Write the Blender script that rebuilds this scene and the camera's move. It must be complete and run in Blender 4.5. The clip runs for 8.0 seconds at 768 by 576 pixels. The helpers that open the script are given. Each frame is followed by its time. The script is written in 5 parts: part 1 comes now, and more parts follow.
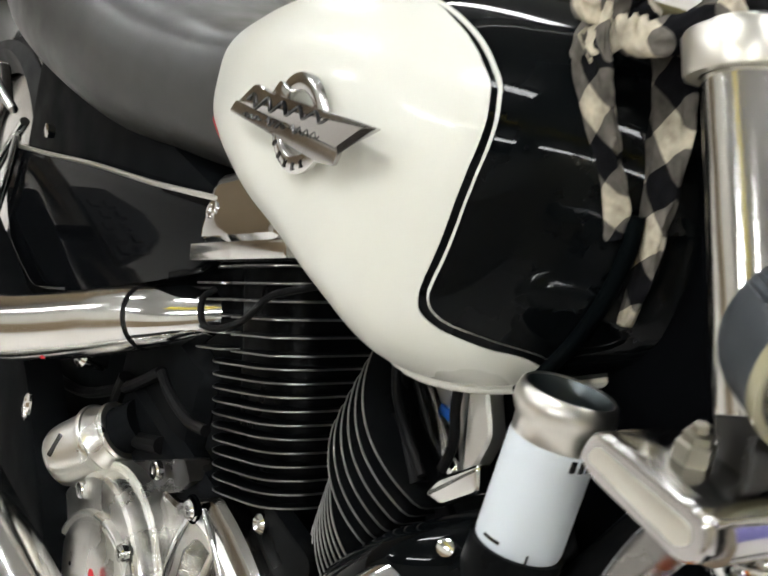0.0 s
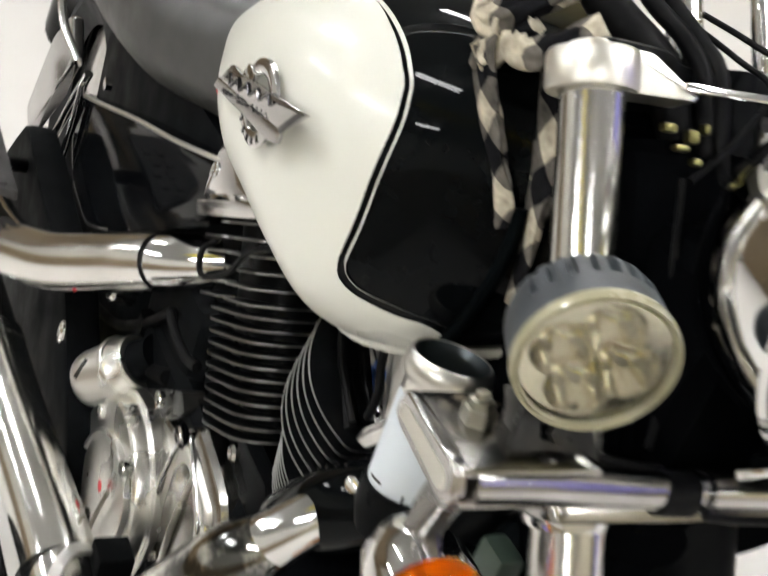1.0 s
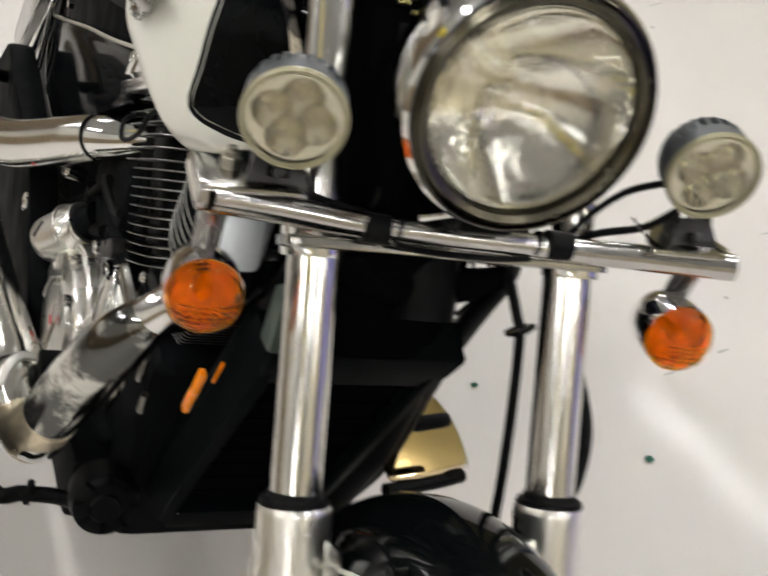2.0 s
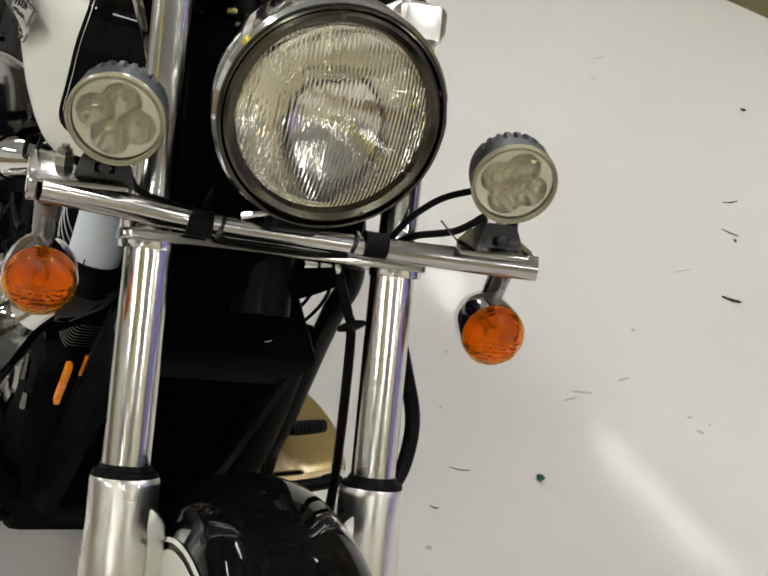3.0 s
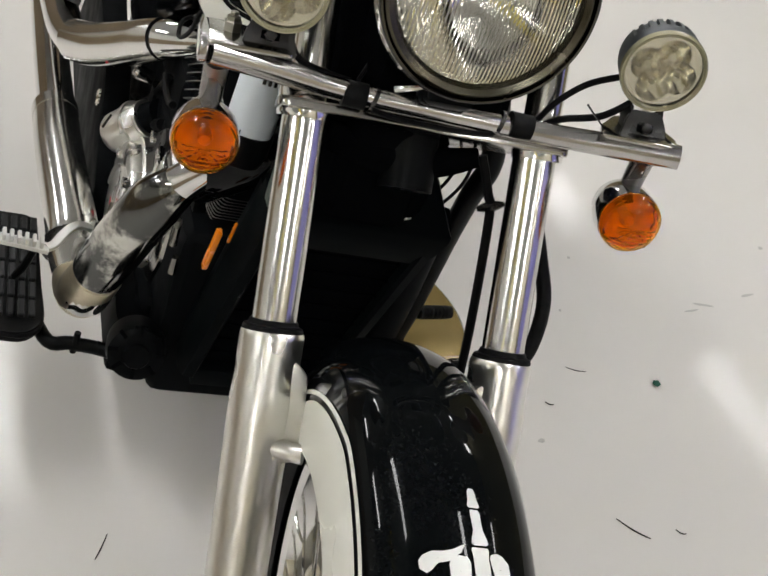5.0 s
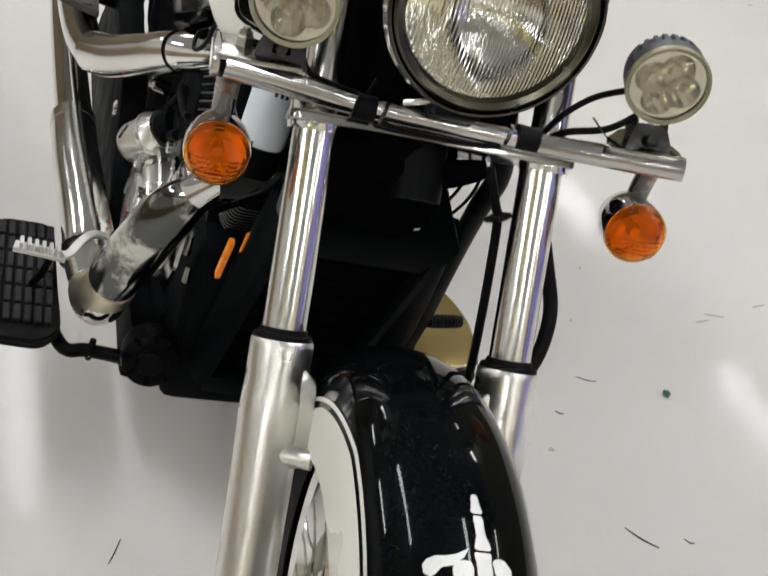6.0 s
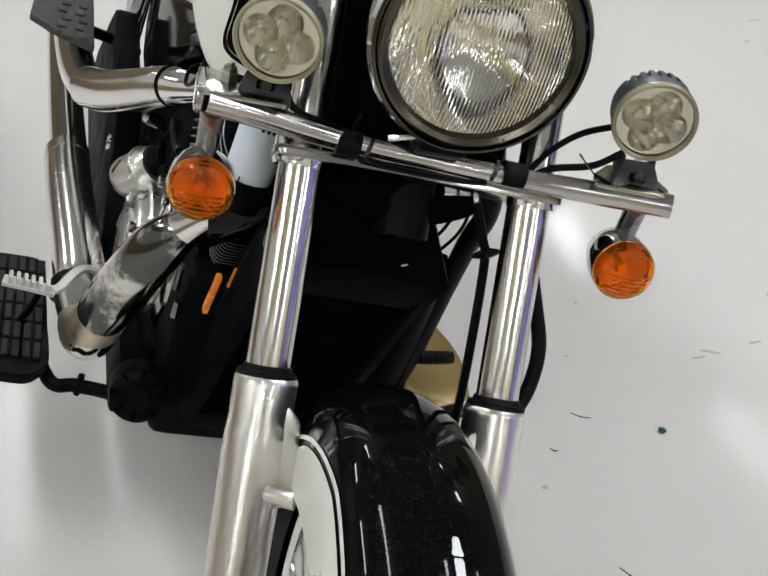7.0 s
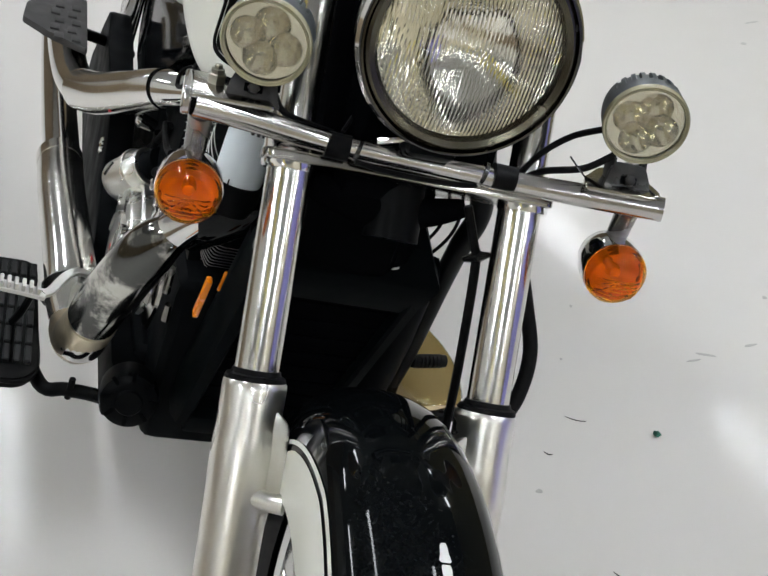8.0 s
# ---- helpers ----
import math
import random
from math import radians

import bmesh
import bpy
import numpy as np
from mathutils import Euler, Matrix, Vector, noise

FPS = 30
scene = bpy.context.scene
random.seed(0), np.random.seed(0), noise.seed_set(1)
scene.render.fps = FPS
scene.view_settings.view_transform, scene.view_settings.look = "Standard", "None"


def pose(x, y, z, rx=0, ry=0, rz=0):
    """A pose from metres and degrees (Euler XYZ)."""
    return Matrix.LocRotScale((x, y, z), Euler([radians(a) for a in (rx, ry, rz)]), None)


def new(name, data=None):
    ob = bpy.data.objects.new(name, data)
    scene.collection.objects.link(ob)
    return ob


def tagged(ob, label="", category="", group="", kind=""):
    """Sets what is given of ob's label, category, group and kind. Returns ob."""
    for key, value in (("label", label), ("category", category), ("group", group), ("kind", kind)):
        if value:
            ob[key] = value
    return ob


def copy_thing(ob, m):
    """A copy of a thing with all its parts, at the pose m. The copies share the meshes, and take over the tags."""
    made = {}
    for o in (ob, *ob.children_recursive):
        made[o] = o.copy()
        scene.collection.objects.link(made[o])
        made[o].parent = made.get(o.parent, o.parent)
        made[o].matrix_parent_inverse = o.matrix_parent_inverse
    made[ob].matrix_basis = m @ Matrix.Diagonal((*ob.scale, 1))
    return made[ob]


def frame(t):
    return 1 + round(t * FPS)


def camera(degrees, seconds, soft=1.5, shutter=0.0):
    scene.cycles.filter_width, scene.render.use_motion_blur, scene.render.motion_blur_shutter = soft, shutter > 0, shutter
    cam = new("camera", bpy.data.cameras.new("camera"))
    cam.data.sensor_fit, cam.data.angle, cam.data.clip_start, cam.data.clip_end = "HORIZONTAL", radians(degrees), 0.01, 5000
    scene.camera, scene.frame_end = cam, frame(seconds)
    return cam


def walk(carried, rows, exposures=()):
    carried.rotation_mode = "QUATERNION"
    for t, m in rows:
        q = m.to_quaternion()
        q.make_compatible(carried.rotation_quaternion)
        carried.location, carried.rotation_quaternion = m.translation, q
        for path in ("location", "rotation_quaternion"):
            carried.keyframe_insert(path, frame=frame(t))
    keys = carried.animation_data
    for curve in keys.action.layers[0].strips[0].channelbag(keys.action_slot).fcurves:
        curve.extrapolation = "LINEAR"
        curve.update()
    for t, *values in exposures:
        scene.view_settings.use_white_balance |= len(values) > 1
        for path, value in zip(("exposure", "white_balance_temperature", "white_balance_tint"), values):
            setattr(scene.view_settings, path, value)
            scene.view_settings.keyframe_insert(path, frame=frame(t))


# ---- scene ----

# ---- camera and walk ----
cam = camera(40.0, 8.0, soft=1.6, shutter=0.6)
walk(cam, [
    (0, pose(0.1621, -0.4256, 1.2019, 58.158, -1.258, 67.302)),
    (0.5, pose(0.2153, -0.3752, 1.2381, 58.074, -1.635, 71.188)),
    (1, pose(0.2800, -0.3201, 1.2665, 55.527, -1.654, 75.005)),
    (1.5, pose(0.4508, -0.2762, 1.3032, 53.705, -1.040, 76.704)),
    (2, pose(0.6473, -0.2125, 1.3164, 54.131, -1.429, 76.742)),
    (2.2, pose(0.6939, -0.1745, 1.3235, 54.646, -1.558, 76.611)),
    (3.3, pose(0.8091, -0.0701, 1.3276, 57.743, -2.548, 77.621)),
    (3.5, pose(0.8167, -0.0744, 1.3253, 57.666, -2.632, 78.385)),
    (4, pose(0.8389, -0.0901, 1.2992, 55.755, -2.395, 80.595)),
    (4.5, pose(0.8483, -0.1160, 1.3083, 53.630, -2.156, 82.739)),
    (5.8, pose(0.8619, -0.1224, 1.3178, 52.472, -1.525, 84.487)),
    (6, pose(0.8664, -0.1143, 1.3248, 53.044, -1.474, 84.732)),
    (6.5, pose(0.8655, -0.1009, 1.3249, 54.394, -1.496, 84.859)),
    (7, pose(0.8573, -0.0943, 1.3219, 54.832, -1.495, 84.976)),
    (7.5, pose(0.8552, -0.0876, 1.3219, 54.907, -1.458, 84.950)),
    (8, pose(0.8512, -0.0835, 1.3189, 54.959, -1.497, 84.931)),
], exposures=[(0, 0.27, 6500, 9), (1, 0.24, 6600, 10), (2, -0.03, 6750, 11), (3.3, -0.29, 6750, 8), (4.5, -0.27, 6700, 10), (6, -0.16, 6450, 10), (8, -0.18, 6200, 9)])

# ---- world ----
world = bpy.data.worlds.new("world")
scene.world = world
world.use_nodes = True
bg = world.node_tree.nodes["Background"]
bg.inputs[0].default_value = (0.9, 0.95, 1.0, 1)
bg.inputs[1].default_value = 0.05

# ---- frames of the motorcycle ----
# FK: steered front end (x ahead, y to its left, z up along the fork legs)
FK = Matrix(((0.838635, 0.0, -0.544694, 0), (0.122632, 0.974327, 0.18881, 0), (0.53071, -0.225139, 0.817104, 0.577), (0, 0, 0, 1)))
# BD: leaning body (x ahead, y to its left, z up within its own plane)
BD = Matrix(((0.990464, -0.131191, -0.042074, -0.009), (0.137773, 0.943147, 0.302476, -0.1814), (0, -0.305389, 0.952228, 0), (0, 0, 0, 1)))
ID = Matrix.Identity(4)


# ---- materials ----
def mat(name, base, rough=0.5, metal=0.0, coat=0.0, spec=0.5, vary=0.15, scale=30.0, bump=0.0, bscale=200.0, rvary=0.1, dirt_reflection=None, dscale=6.0, damt=0.3, trans=0.0, ior=1.5, dlo=0.5, dhi=0.75):
    m = bpy.data.materials.new(name)
    m.use_nodes = True
    nt = m.node_tree
    bs = nt.nodes["Principled BSDF"]
    link = nt.links.new
    tc = nt.nodes.new("ShaderNodeTexCoord")
    n1 = nt.nodes.new("ShaderNodeTexNoise")
    n1.inputs["Scale"].default_value = scale
    n1.inputs["Detail"].default_value = 6
    link(tc.outputs["Object"], n1.inputs["Vector"])
    ramp = nt.nodes.new("ShaderNodeMix")
    ramp.data_type = "RGBA"
    lo = [max(0, c * (1 - vary)) for c in base]
    hi = [min(1, c * (1 + vary)) for c in base]
    ramp.inputs[6].default_value = (*lo, 1)
    ramp.inputs[7].default_value = (*hi, 1)
    link(n1.outputs["Fac"], ramp.inputs[0])
    colour = ramp.outputs[2]
    if dirt_reflection:
        n2 = nt.nodes.new("ShaderNodeTexNoise")
        n2.inputs["Scale"].default_value = dscale
        n2.inputs["Detail"].default_value = 8
        n2.inputs["Roughness"].default_value = 0.65
        link(tc.outputs["Object"], n2.inputs["Vector"])
        mr = nt.nodes.new("ShaderNodeMapRange")
        mr.inputs[1].default_value, mr.inputs[2].default_value = dlo, dhi
        mr.inputs[3].default_value, mr.inputs[4].default_value = 0.0, damt
        link(n2.outputs["Fac"], mr.inputs[0])
        mx = nt.nodes.new("ShaderNodeMix")
        mx.data_type = "RGBA"
        link(mr.outputs[0], mx.inputs[0])
        link(colour, mx.inputs[6])
        mx.inputs[7].default_value = (*dirt_reflection, 1)
        colour = mx.outputs[2]
    link(colour, bs.inputs["Base Color"])
    rr = nt.nodes.new("ShaderNodeMapRange")
    n3 = nt.nodes.new("ShaderNodeTexNoise")
    n3.inputs["Scale"].default_value = scale * 0.4
    n3.inputs["Detail"].default_value = 5
    link(tc.outputs["Object"], n3.inputs["Vector"])
    rr.inputs[1].default_value, rr.inputs[2].default_value = 0.3, 0.7
    rr.inputs[3].default_value, rr.inputs[4].default_value = max(0, rough - rvary), min(1, rough + rvary)
    link(n3.outputs["Fac"], rr.inputs[0])
    link(rr.outputs[0], bs.inputs["Roughness"])
    bs.inputs["Metallic"].default_value = metal
    bs.inputs["Specular IOR Level"].default_value = spec
    bs.inputs["Coat Weight"].default_value = coat
    bs.inputs["Coat Roughness"].default_value = 0.03
    bs.inputs["Transmission Weight"].default_value = trans
    bs.inputs["IOR"].default_value = ior
    if bump:
        nb = nt.nodes.new("ShaderNodeTexNoise")
        nb.inputs["Scale"].default_value = bscale
        nb.inputs["Detail"].default_value = 4
        link(tc.outputs["Object"], nb.inputs["Vector"])
        b = nt.nodes.new("ShaderNodeBump")
        b.inputs["Strength"].default_value = bump
        b.inputs["Distance"].default_value = 0.001
        link(nb.outputs["Fac"], b.inputs["Height"])
        link(b.outputs[0], bs.inputs["Normal"])
    return m


WHITE = mat("cream_white_paint", (0.635, 0.635, 0.57), 0.28, coat=0.25, vary=0.02, scale=8, rvary=0.05)
BLACK = mat("gloss_black_paint", (0.0020, 0.0026, 0.0030), 0.03, coat=0.0, spec=0.09, vary=0.3, scale=20, rvary=0.01, dirt_reflection=(0.008, 0.008, 0.008), dscale=25, damt=0.15)
PINBLACK = mat("pinstripe_black", (0.006, 0.006, 0.007), 0.2, coat=0.6, vary=0.1)
CHROME = mat("chrome", (0.80, 0.80, 0.79), 0.07, metal=1.0, vary=0.04, scale=14, rvary=0.04, bump=0.03, bscale=35)
PIPECHROME = mat("heat_dulled_chrome", (0.80, 0.79, 0.76), 0.15, metal=1.0, vary=0.05, scale=14, rvary=0.06, dirt_reflection=(0.62, 0.58, 0.48), dscale=8, damt=0.5, bump=0.04, bscale=30)
TUBECHROME = mat("fork_tube_chrome", (0.60, 0.59, 0.555), 0.17, metal=1.0, vary=0.03, scale=14, rvary=0.02)
CHROME_WORN = mat("worn_chrome", (0.70, 0.69, 0.67), 0.14, metal=1.0, vary=0.12, scale=40, rvary=0.09, dirt_reflection=(0.30, 0.27, 0.22), dscale=18, damt=0.5, bump=0.05, bscale=50)
ALU = mat("satin_aluminium", (0.72, 0.705, 0.66), 0.29, metal=1.0, vary=0.03, scale=12, rvary=0.03, dirt_reflection=(0.42, 0.39, 0.33), dscale=14, damt=0.3)
CASE = mat("polished_case_alloy", (0.84, 0.83, 0.79), 0.30, metal=1.0, vary=0.06, scale=40, rvary=0.07, dirt_reflection=(0.34, 0.31, 0.26), dscale=20, damt=0.5, bump=0.04, bscale=60)
PADDARK = mat("black_tread_rubber", (0.010, 0.0105, 0.011), 0.55, spec=0.2, vary=0.3, scale=70, bump=0.1, bscale=300)
PADGREY = mat("grey_pad_rubber", (0.045, 0.043, 0.042), 0.6, spec=0.2, vary=0.25, scale=60, bump=0.1, bscale=300)
CLAMP = mat("satin_clamp_alloy", (0.72, 0.70, 0.63), 0.38, metal=1.0, vary=0.03, scale=14, rvary=0.03)
STEEL = mat("brushed_steel", (0.34, 0.32, 0.27), 0.42, metal=1.0, vary=0.1, scale=50, dirt_reflection=(0.25, 0.2, 0.14), dscale=30, damt=0.4)
FINEDGE = mat("polished_fin_edge", (0.27, 0.27, 0.255), 0.38, metal=1.0, vary=0.25, scale=80)
SATIN = mat("satin_black_enamel", (0.0032, 0.0036, 0.0040), 0.34, spec=0.035, vary=0.3, scale=50, bump=0.05, dirt_reflection=(0.010, 0.009, 0.008), dscale=20, damt=0.3)
GUARD = mat("black_plastic_guard", (0.0016, 0.0024, 0.0028), 0.45, spec=0.012, vary=0.2, scale=30, bump=0.05, bscale=400, dirt_reflection=(0.006, 0.0065, 0.0065), dscale=14, damt=0.25)
RUBBER = mat("black_rubber", (0.0035, 0.0036, 0.004), 0.5, spec=0.07, vary=0.3, scale=60, bump=0.1, dirt_reflection=(0.03, 0.028, 0.025), dscale=30, damt=0.3)
VINYL = mat("black_seat_vinyl", (0.034, 0.0337, 0.0322), 0.45, spec=0.5, vary=0.2, scale=40, bump=0.08, bscale=500, dirt_reflection=(0.05, 0.048, 0.045), dscale=5, damt=0.35)
LAMPBODY = mat("grey_lamp_casting", (0.019, 0.024, 0.029), 0.5, vary=0.15, scale=80, bump=0.08, bscale=500)
BEZEL = mat("yellowed_lens_bezel", (0.27, 0.25, 0.16), 0.22, vary=0.1, scale=30, coat=0.5)
RIMGREY = mat("tarnished_bezel", (0.075, 0.069, 0.052), 0.24, metal=1.0, vary=0.10, scale=40, rvary=0.05)
AMBER = mat("amber_plastic", (1.0, 0.36, 0.0003), 0.03, coat=0.0, spec=0.1, vary=0.03, scale=30, rvary=0.015, trans=0.97, ior=1.30)
AMBER2 = mat("amber_reflector", (0.78, 0.22, 0.002), 0.25, coat=0.0, vary=0.1, scale=60)
MUGWHITE = mat("pale_grey_enamel", (0.61, 0.66, 0.70), 0.4, vary=0.03, scale=15, dirt_reflection=(0.45, 0.46, 0.45), dscale=12, damt=0.2)
SIGNALCUP = mat("dull_signal_reflector", (0.86, 0.85, 0.80), 0.34, metal=1.0, vary=0.06, scale=30, rvary=0.08)
REFLECTOR = mat("lamp_reflector", (0.94, 0.93, 0.89), 0.03, metal=1.0, vary=0.04, scale=20, rvary=0.02)
CUP = mat("aged_reflector_cup", (0.82, 0.80, 0.74), 0.12, metal=1.0, vary=0.03, scale=30, rvary=0.02)
BRASS = mat("dull_brass", (0.20, 0.18, 0.075), 0.4, metal=1.0, vary=0.2, scale=60)
REDTAPE = mat("red_mark", (0.6, 0.02, 0.03), 0.4)
TYRE = mat("tyre_rubber", (0.009, 0.009, 0.0095), 0.7, vary=0.25, scale=60, bump=0.2, bscale=150)
TWIG = mat("dark_debris", (0.03, 0.026, 0.022), 0.8, vary=0.4, scale=200)
SCUFF = mat("floor_scuff", (0.42, 0.41, 0.385), 0.4, vary=0.3, scale=300)
GREENBIT = mat("green_debris", (0.008, 0.085, 0.055), 0.7, vary=0.4, scale=200)
DECAL = mat("white_decal", (0.75, 0.75, 0.73), 0.3, coat=0.5, vary=0.05)
# Flat near-black for the radiator core, filler blocks and slot bars.
CORE = mat("flat_black_core_filler", (0.0020, 0.0022, 0.0026), 0.7, spec=0.0, vary=0.4, scale=200)
# Plain near-black for blocks that fill the spaces between parts.
DARKMASS = mat("filler_black", (0.0040, 0.0046, 0.0052), 0.5, spec=0.02, vary=0.4, scale=40, dirt_reflection=(0.008, 0.0075, 0.007), dscale=12, damt=0.5)
# Dark blotches here are mirrored surroundings painted into the chrome colour.
MOTTLED = mat("dark_reflection_chrome", (0.66, 0.65, 0.60), 0.13, metal=1.0, vary=0.16, scale=45, rvary=0.08, dirt_reflection=(0.035, 0.038, 0.040), dscale=9, damt=0.88, bump=0.09, bscale=22, dlo=0.46, dhi=0.55)
BLACKDUST = mat("dusty_black_paint", (0.0020, 0.0026, 0.0030), 0.035, coat=0.0, spec=0.09, vary=0.3, scale=20, rvary=0.012, dirt_reflection=(0.012, 0.012, 0.0115), dscale=260, damt=0.35)
# Grime aside, base darkened in place of the dark surroundings chrome mirrors.
DARKCHROME = mat("darkened_grimy_chrome", (0.36, 0.35, 0.33), 0.16, metal=1.0, vary=0.12, scale=40, rvary=0.07, dirt_reflection=(0.16, 0.14, 0.10), dscale=25, damt=0.5)
BARCHROME = mat("dulled_chrome", (0.50, 0.485, 0.475), 0.18, metal=1.0, vary=0.06, scale=30, rvary=0.05, dirt_reflection=(0.30, 0.28, 0.26), dscale=16, damt=0.4)
OLDBRASS = mat("pale_tarnished_brass", (0.27, 0.255, 0.21), 0.36, metal=1.0, vary=0.15, scale=60, rvary=0.08, dirt_reflection=(0.18, 0.14, 0.08), dscale=40, damt=0.5)
DULLSTEEL = mat("darkened_steel", (0.010, 0.0095, 0.009), 0.30, metal=0.0, spec=0.25, vary=0.2, scale=60, rvary=0.08, dirt_reflection=(0.03, 0.026, 0.020), dscale=40, damt=0.5)
BRACKET = mat("satin_bracket_steel", (0.22, 0.21, 0.20), 0.24, metal=1.0, vary=0.10, scale=30, rvary=0.08, dirt_reflection=(0.14, 0.12, 0.09), dscale=22, damt=0.45)
# Gloss black with its sheen held down, a dimmed copy for the side cover.
COVERBLACK = mat("dimmed_cover_black", (0.0030, 0.0034, 0.0040), 0.06, spec=0.035, vary=0.3, scale=20, rvary=0.02, dirt_reflection=(0.008, 0.008, 0.008), dscale=30, damt=0.2)
# Tan wall reflection put into the chrome colour of the left cover.
TANMIRROR = mat("tan_reflection_chrome", (0.85, 0.69, 0.43), 0.10, metal=1.0, vary=0.06, scale=20, rvary=0.04, bump=0.03, bscale=40)
PEDALALU = mat("cast_pedal_alloy", (0.66, 0.65, 0.62), 0.52, metal=1.0, vary=0.06, scale=60, rvary=0.06)
# Tan blotched chrome for the lower pipe bend.
TANPIPE = mat("tan_pipe_chrome", (0.74, 0.66, 0.50), 0.32, metal=1.0, vary=0.15, scale=30, rvary=0.08, dirt_reflection=(0.22, 0.15, 0.08), dscale=14, damt=0.6, bump=0.05, bscale=50)
MUGINNER = mat("dull_steel_inside", (0.13, 0.15, 0.155), 0.35, metal=1.0, vary=0.1, scale=20)


def glass(name, tint, ribs=0.0, rscale=60.0, rough=0.03, axis="X"):
    m = bpy.data.materials.new(name)
    m.use_nodes = True
    nt = m.node_tree
    bs = nt.nodes["Principled BSDF"]
    bs.inputs["Base Color"].default_value = (*tint, 1)
    bs.inputs["Transmission Weight"].default_value = 1.0
    bs.inputs["Roughness"].default_value = rough
    bs.inputs["IOR"].default_value = 1.35
    if ribs:
        tc = nt.nodes.new("ShaderNodeTexCoord")
        w = nt.nodes.new("ShaderNodeTexWave")
        w.bands_direction = axis
        w.inputs["Scale"].default_value = rscale
        w.inputs["Distortion"].default_value = 0.0
        nt.links.new(tc.outputs["UV"], w.inputs["Vector"])
        b = nt.nodes.new("ShaderNodeBump")
        b.inputs["Strength"].default_value = ribs
        b.inputs["Distance"].default_value = 0.01
        nt.links.new(w.outputs["Fac"], b.inputs["Height"])
        nt.links.new(b.outputs[0], bs.inputs["Normal"])
    return m


HEADGLASS = glass("fluted_headlight_glass", (0.98, 0.975, 0.94), 0.24, 8.0)
SPOTGLASS = glass("spot_lamp_glass", (0.80, 0.785, 0.715), 0.0)


def cloth_mat():
    m = bpy.data.materials.new("checked_cloth")
    m.use_nodes = True
    nt = m.node_tree
    bs = nt.nodes["Principled BSDF"]
    link = nt.links.new
    tc = nt.nodes.new("ShaderNodeTexCoord")

    def stripes(axis, off):
        sep = nt.nodes.new("ShaderNodeSeparateXYZ")
        link(tc.outputs["UV"], sep.inputs[0])
        a = nt.nodes.new("ShaderNodeMath")
        a.operation = "MULTIPLY_ADD"
        link(sep.outputs[axis], a.inputs[0])
        a.inputs[1].default_value, a.inputs[2].default_value = 1.0, off
        b = nt.nodes.new("ShaderNodeMath")
        b.operation = "FRACT"
        link(a.outputs[0], b.inputs[0])
        c = nt.nodes.new("ShaderNodeMath")
        c.operation = "GREATER_THAN"
        link(b.outputs[0], c.inputs[0])
        c.inputs[1].default_value = 0.5
        return c.outputs[0]

    s = nt.nodes.new("ShaderNodeMath")
    s.operation = "ADD"
    link(stripes(0, 0.1), s.inputs[0])
    link(stripes(1, 0.3), s.inputs[1])
    r = nt.nodes.new("ShaderNodeValToRGB")
    r.color_ramp.interpolation = "CONSTANT"
    r.color_ramp.elements[0].color = (0.40, 0.36, 0.28, 1)
    r.color_ramp.elements[1].position = 0.34
    r.color_ramp.elements[1].color = (0.10, 0.092, 0.08, 1)
    e = r.color_ramp.elements.new(0.75)
    e.color = (0.006, 0.006, 0.007, 1)
    hv = nt.nodes.new("ShaderNodeMath")
    hv.operation = "MULTIPLY"
    link(s.outputs[0], hv.inputs[0])
    hv.inputs[1].default_value = 0.5
    link(hv.outputs[0], r.inputs[0])
    n = nt.nodes.new("ShaderNodeTexNoise")
    n.inputs["Scale"].default_value = 90
    link(tc.outputs["Object"], n.inputs["Vector"])
    mx = nt.nodes.new("ShaderNodeMix")
    mx.data_type = "RGBA"
    mx.blend_type = "OVERLAY"
    mx.inputs[0].default_value = 0.85
    link(r.outputs[0], mx.inputs[6])
    link(n.outputs["Fac"], mx.inputs[7])
    link(mx.outputs[2], bs.inputs["Base Color"])
    bs.inputs["Roughness"].default_value = 0.95
    bs.inputs["Specular IOR Level"].default_value = 0.05
    w = nt.nodes.new("ShaderNodeTexNoise")
    w.inputs["Scale"].default_value = 700
    link(tc.outputs["Object"], w.inputs["Vector"])
    b = nt.nodes.new("ShaderNodeBump")
    b.inputs["Strength"].default_value = 0.4
    b.inputs["Distance"].default_value = 0.001
    link(w.outputs["Fac"], b.inputs["Height"])
    link(b.outputs[0], bs.inputs["Normal"])
    return m


CLOTH = cloth_mat()
FLOORMAT = mat("pale_grey_epoxy", (0.668, 0.645, 0.615), 0.052, spec=0.055, vary=0.02, scale=1.2, rvary=0.012, dirt_reflection=(0.58, 0.57, 0.54), dscale=1.1, damt=0.35, bump=0.13, bscale=170)
WALLMAT = mat("tan_panelled_wall", (0.17, 0.125, 0.075), 0.6, vary=0.10, scale=2, bump=0.1, bscale=80)
OLIVEWALL = mat("olive_tan_wall_paint", (0.135, 0.115, 0.050), 0.6, vary=0.10, scale=2, bump=0.1, bscale=80)
LIGHTWALL = mat("light_grey_wall_paint", (0.40, 0.385, 0.35), 0.6, vary=0.08, scale=2, bump=0.1, bscale=80)
PALEWALL = mat("cream_grey_wall_paint", (0.44, 0.40, 0.30), 0.6, vary=0.04, scale=2, bump=0.1, bscale=80)
CEILMAT = mat("grey_ceiling_board", (0.28, 0.28, 0.27), 0.8, vary=0.08, scale=3)
YELLOW = mat("yellow_beam_paint", (0.62, 0.50, 0.06), 0.45, vary=0.06, scale=4)
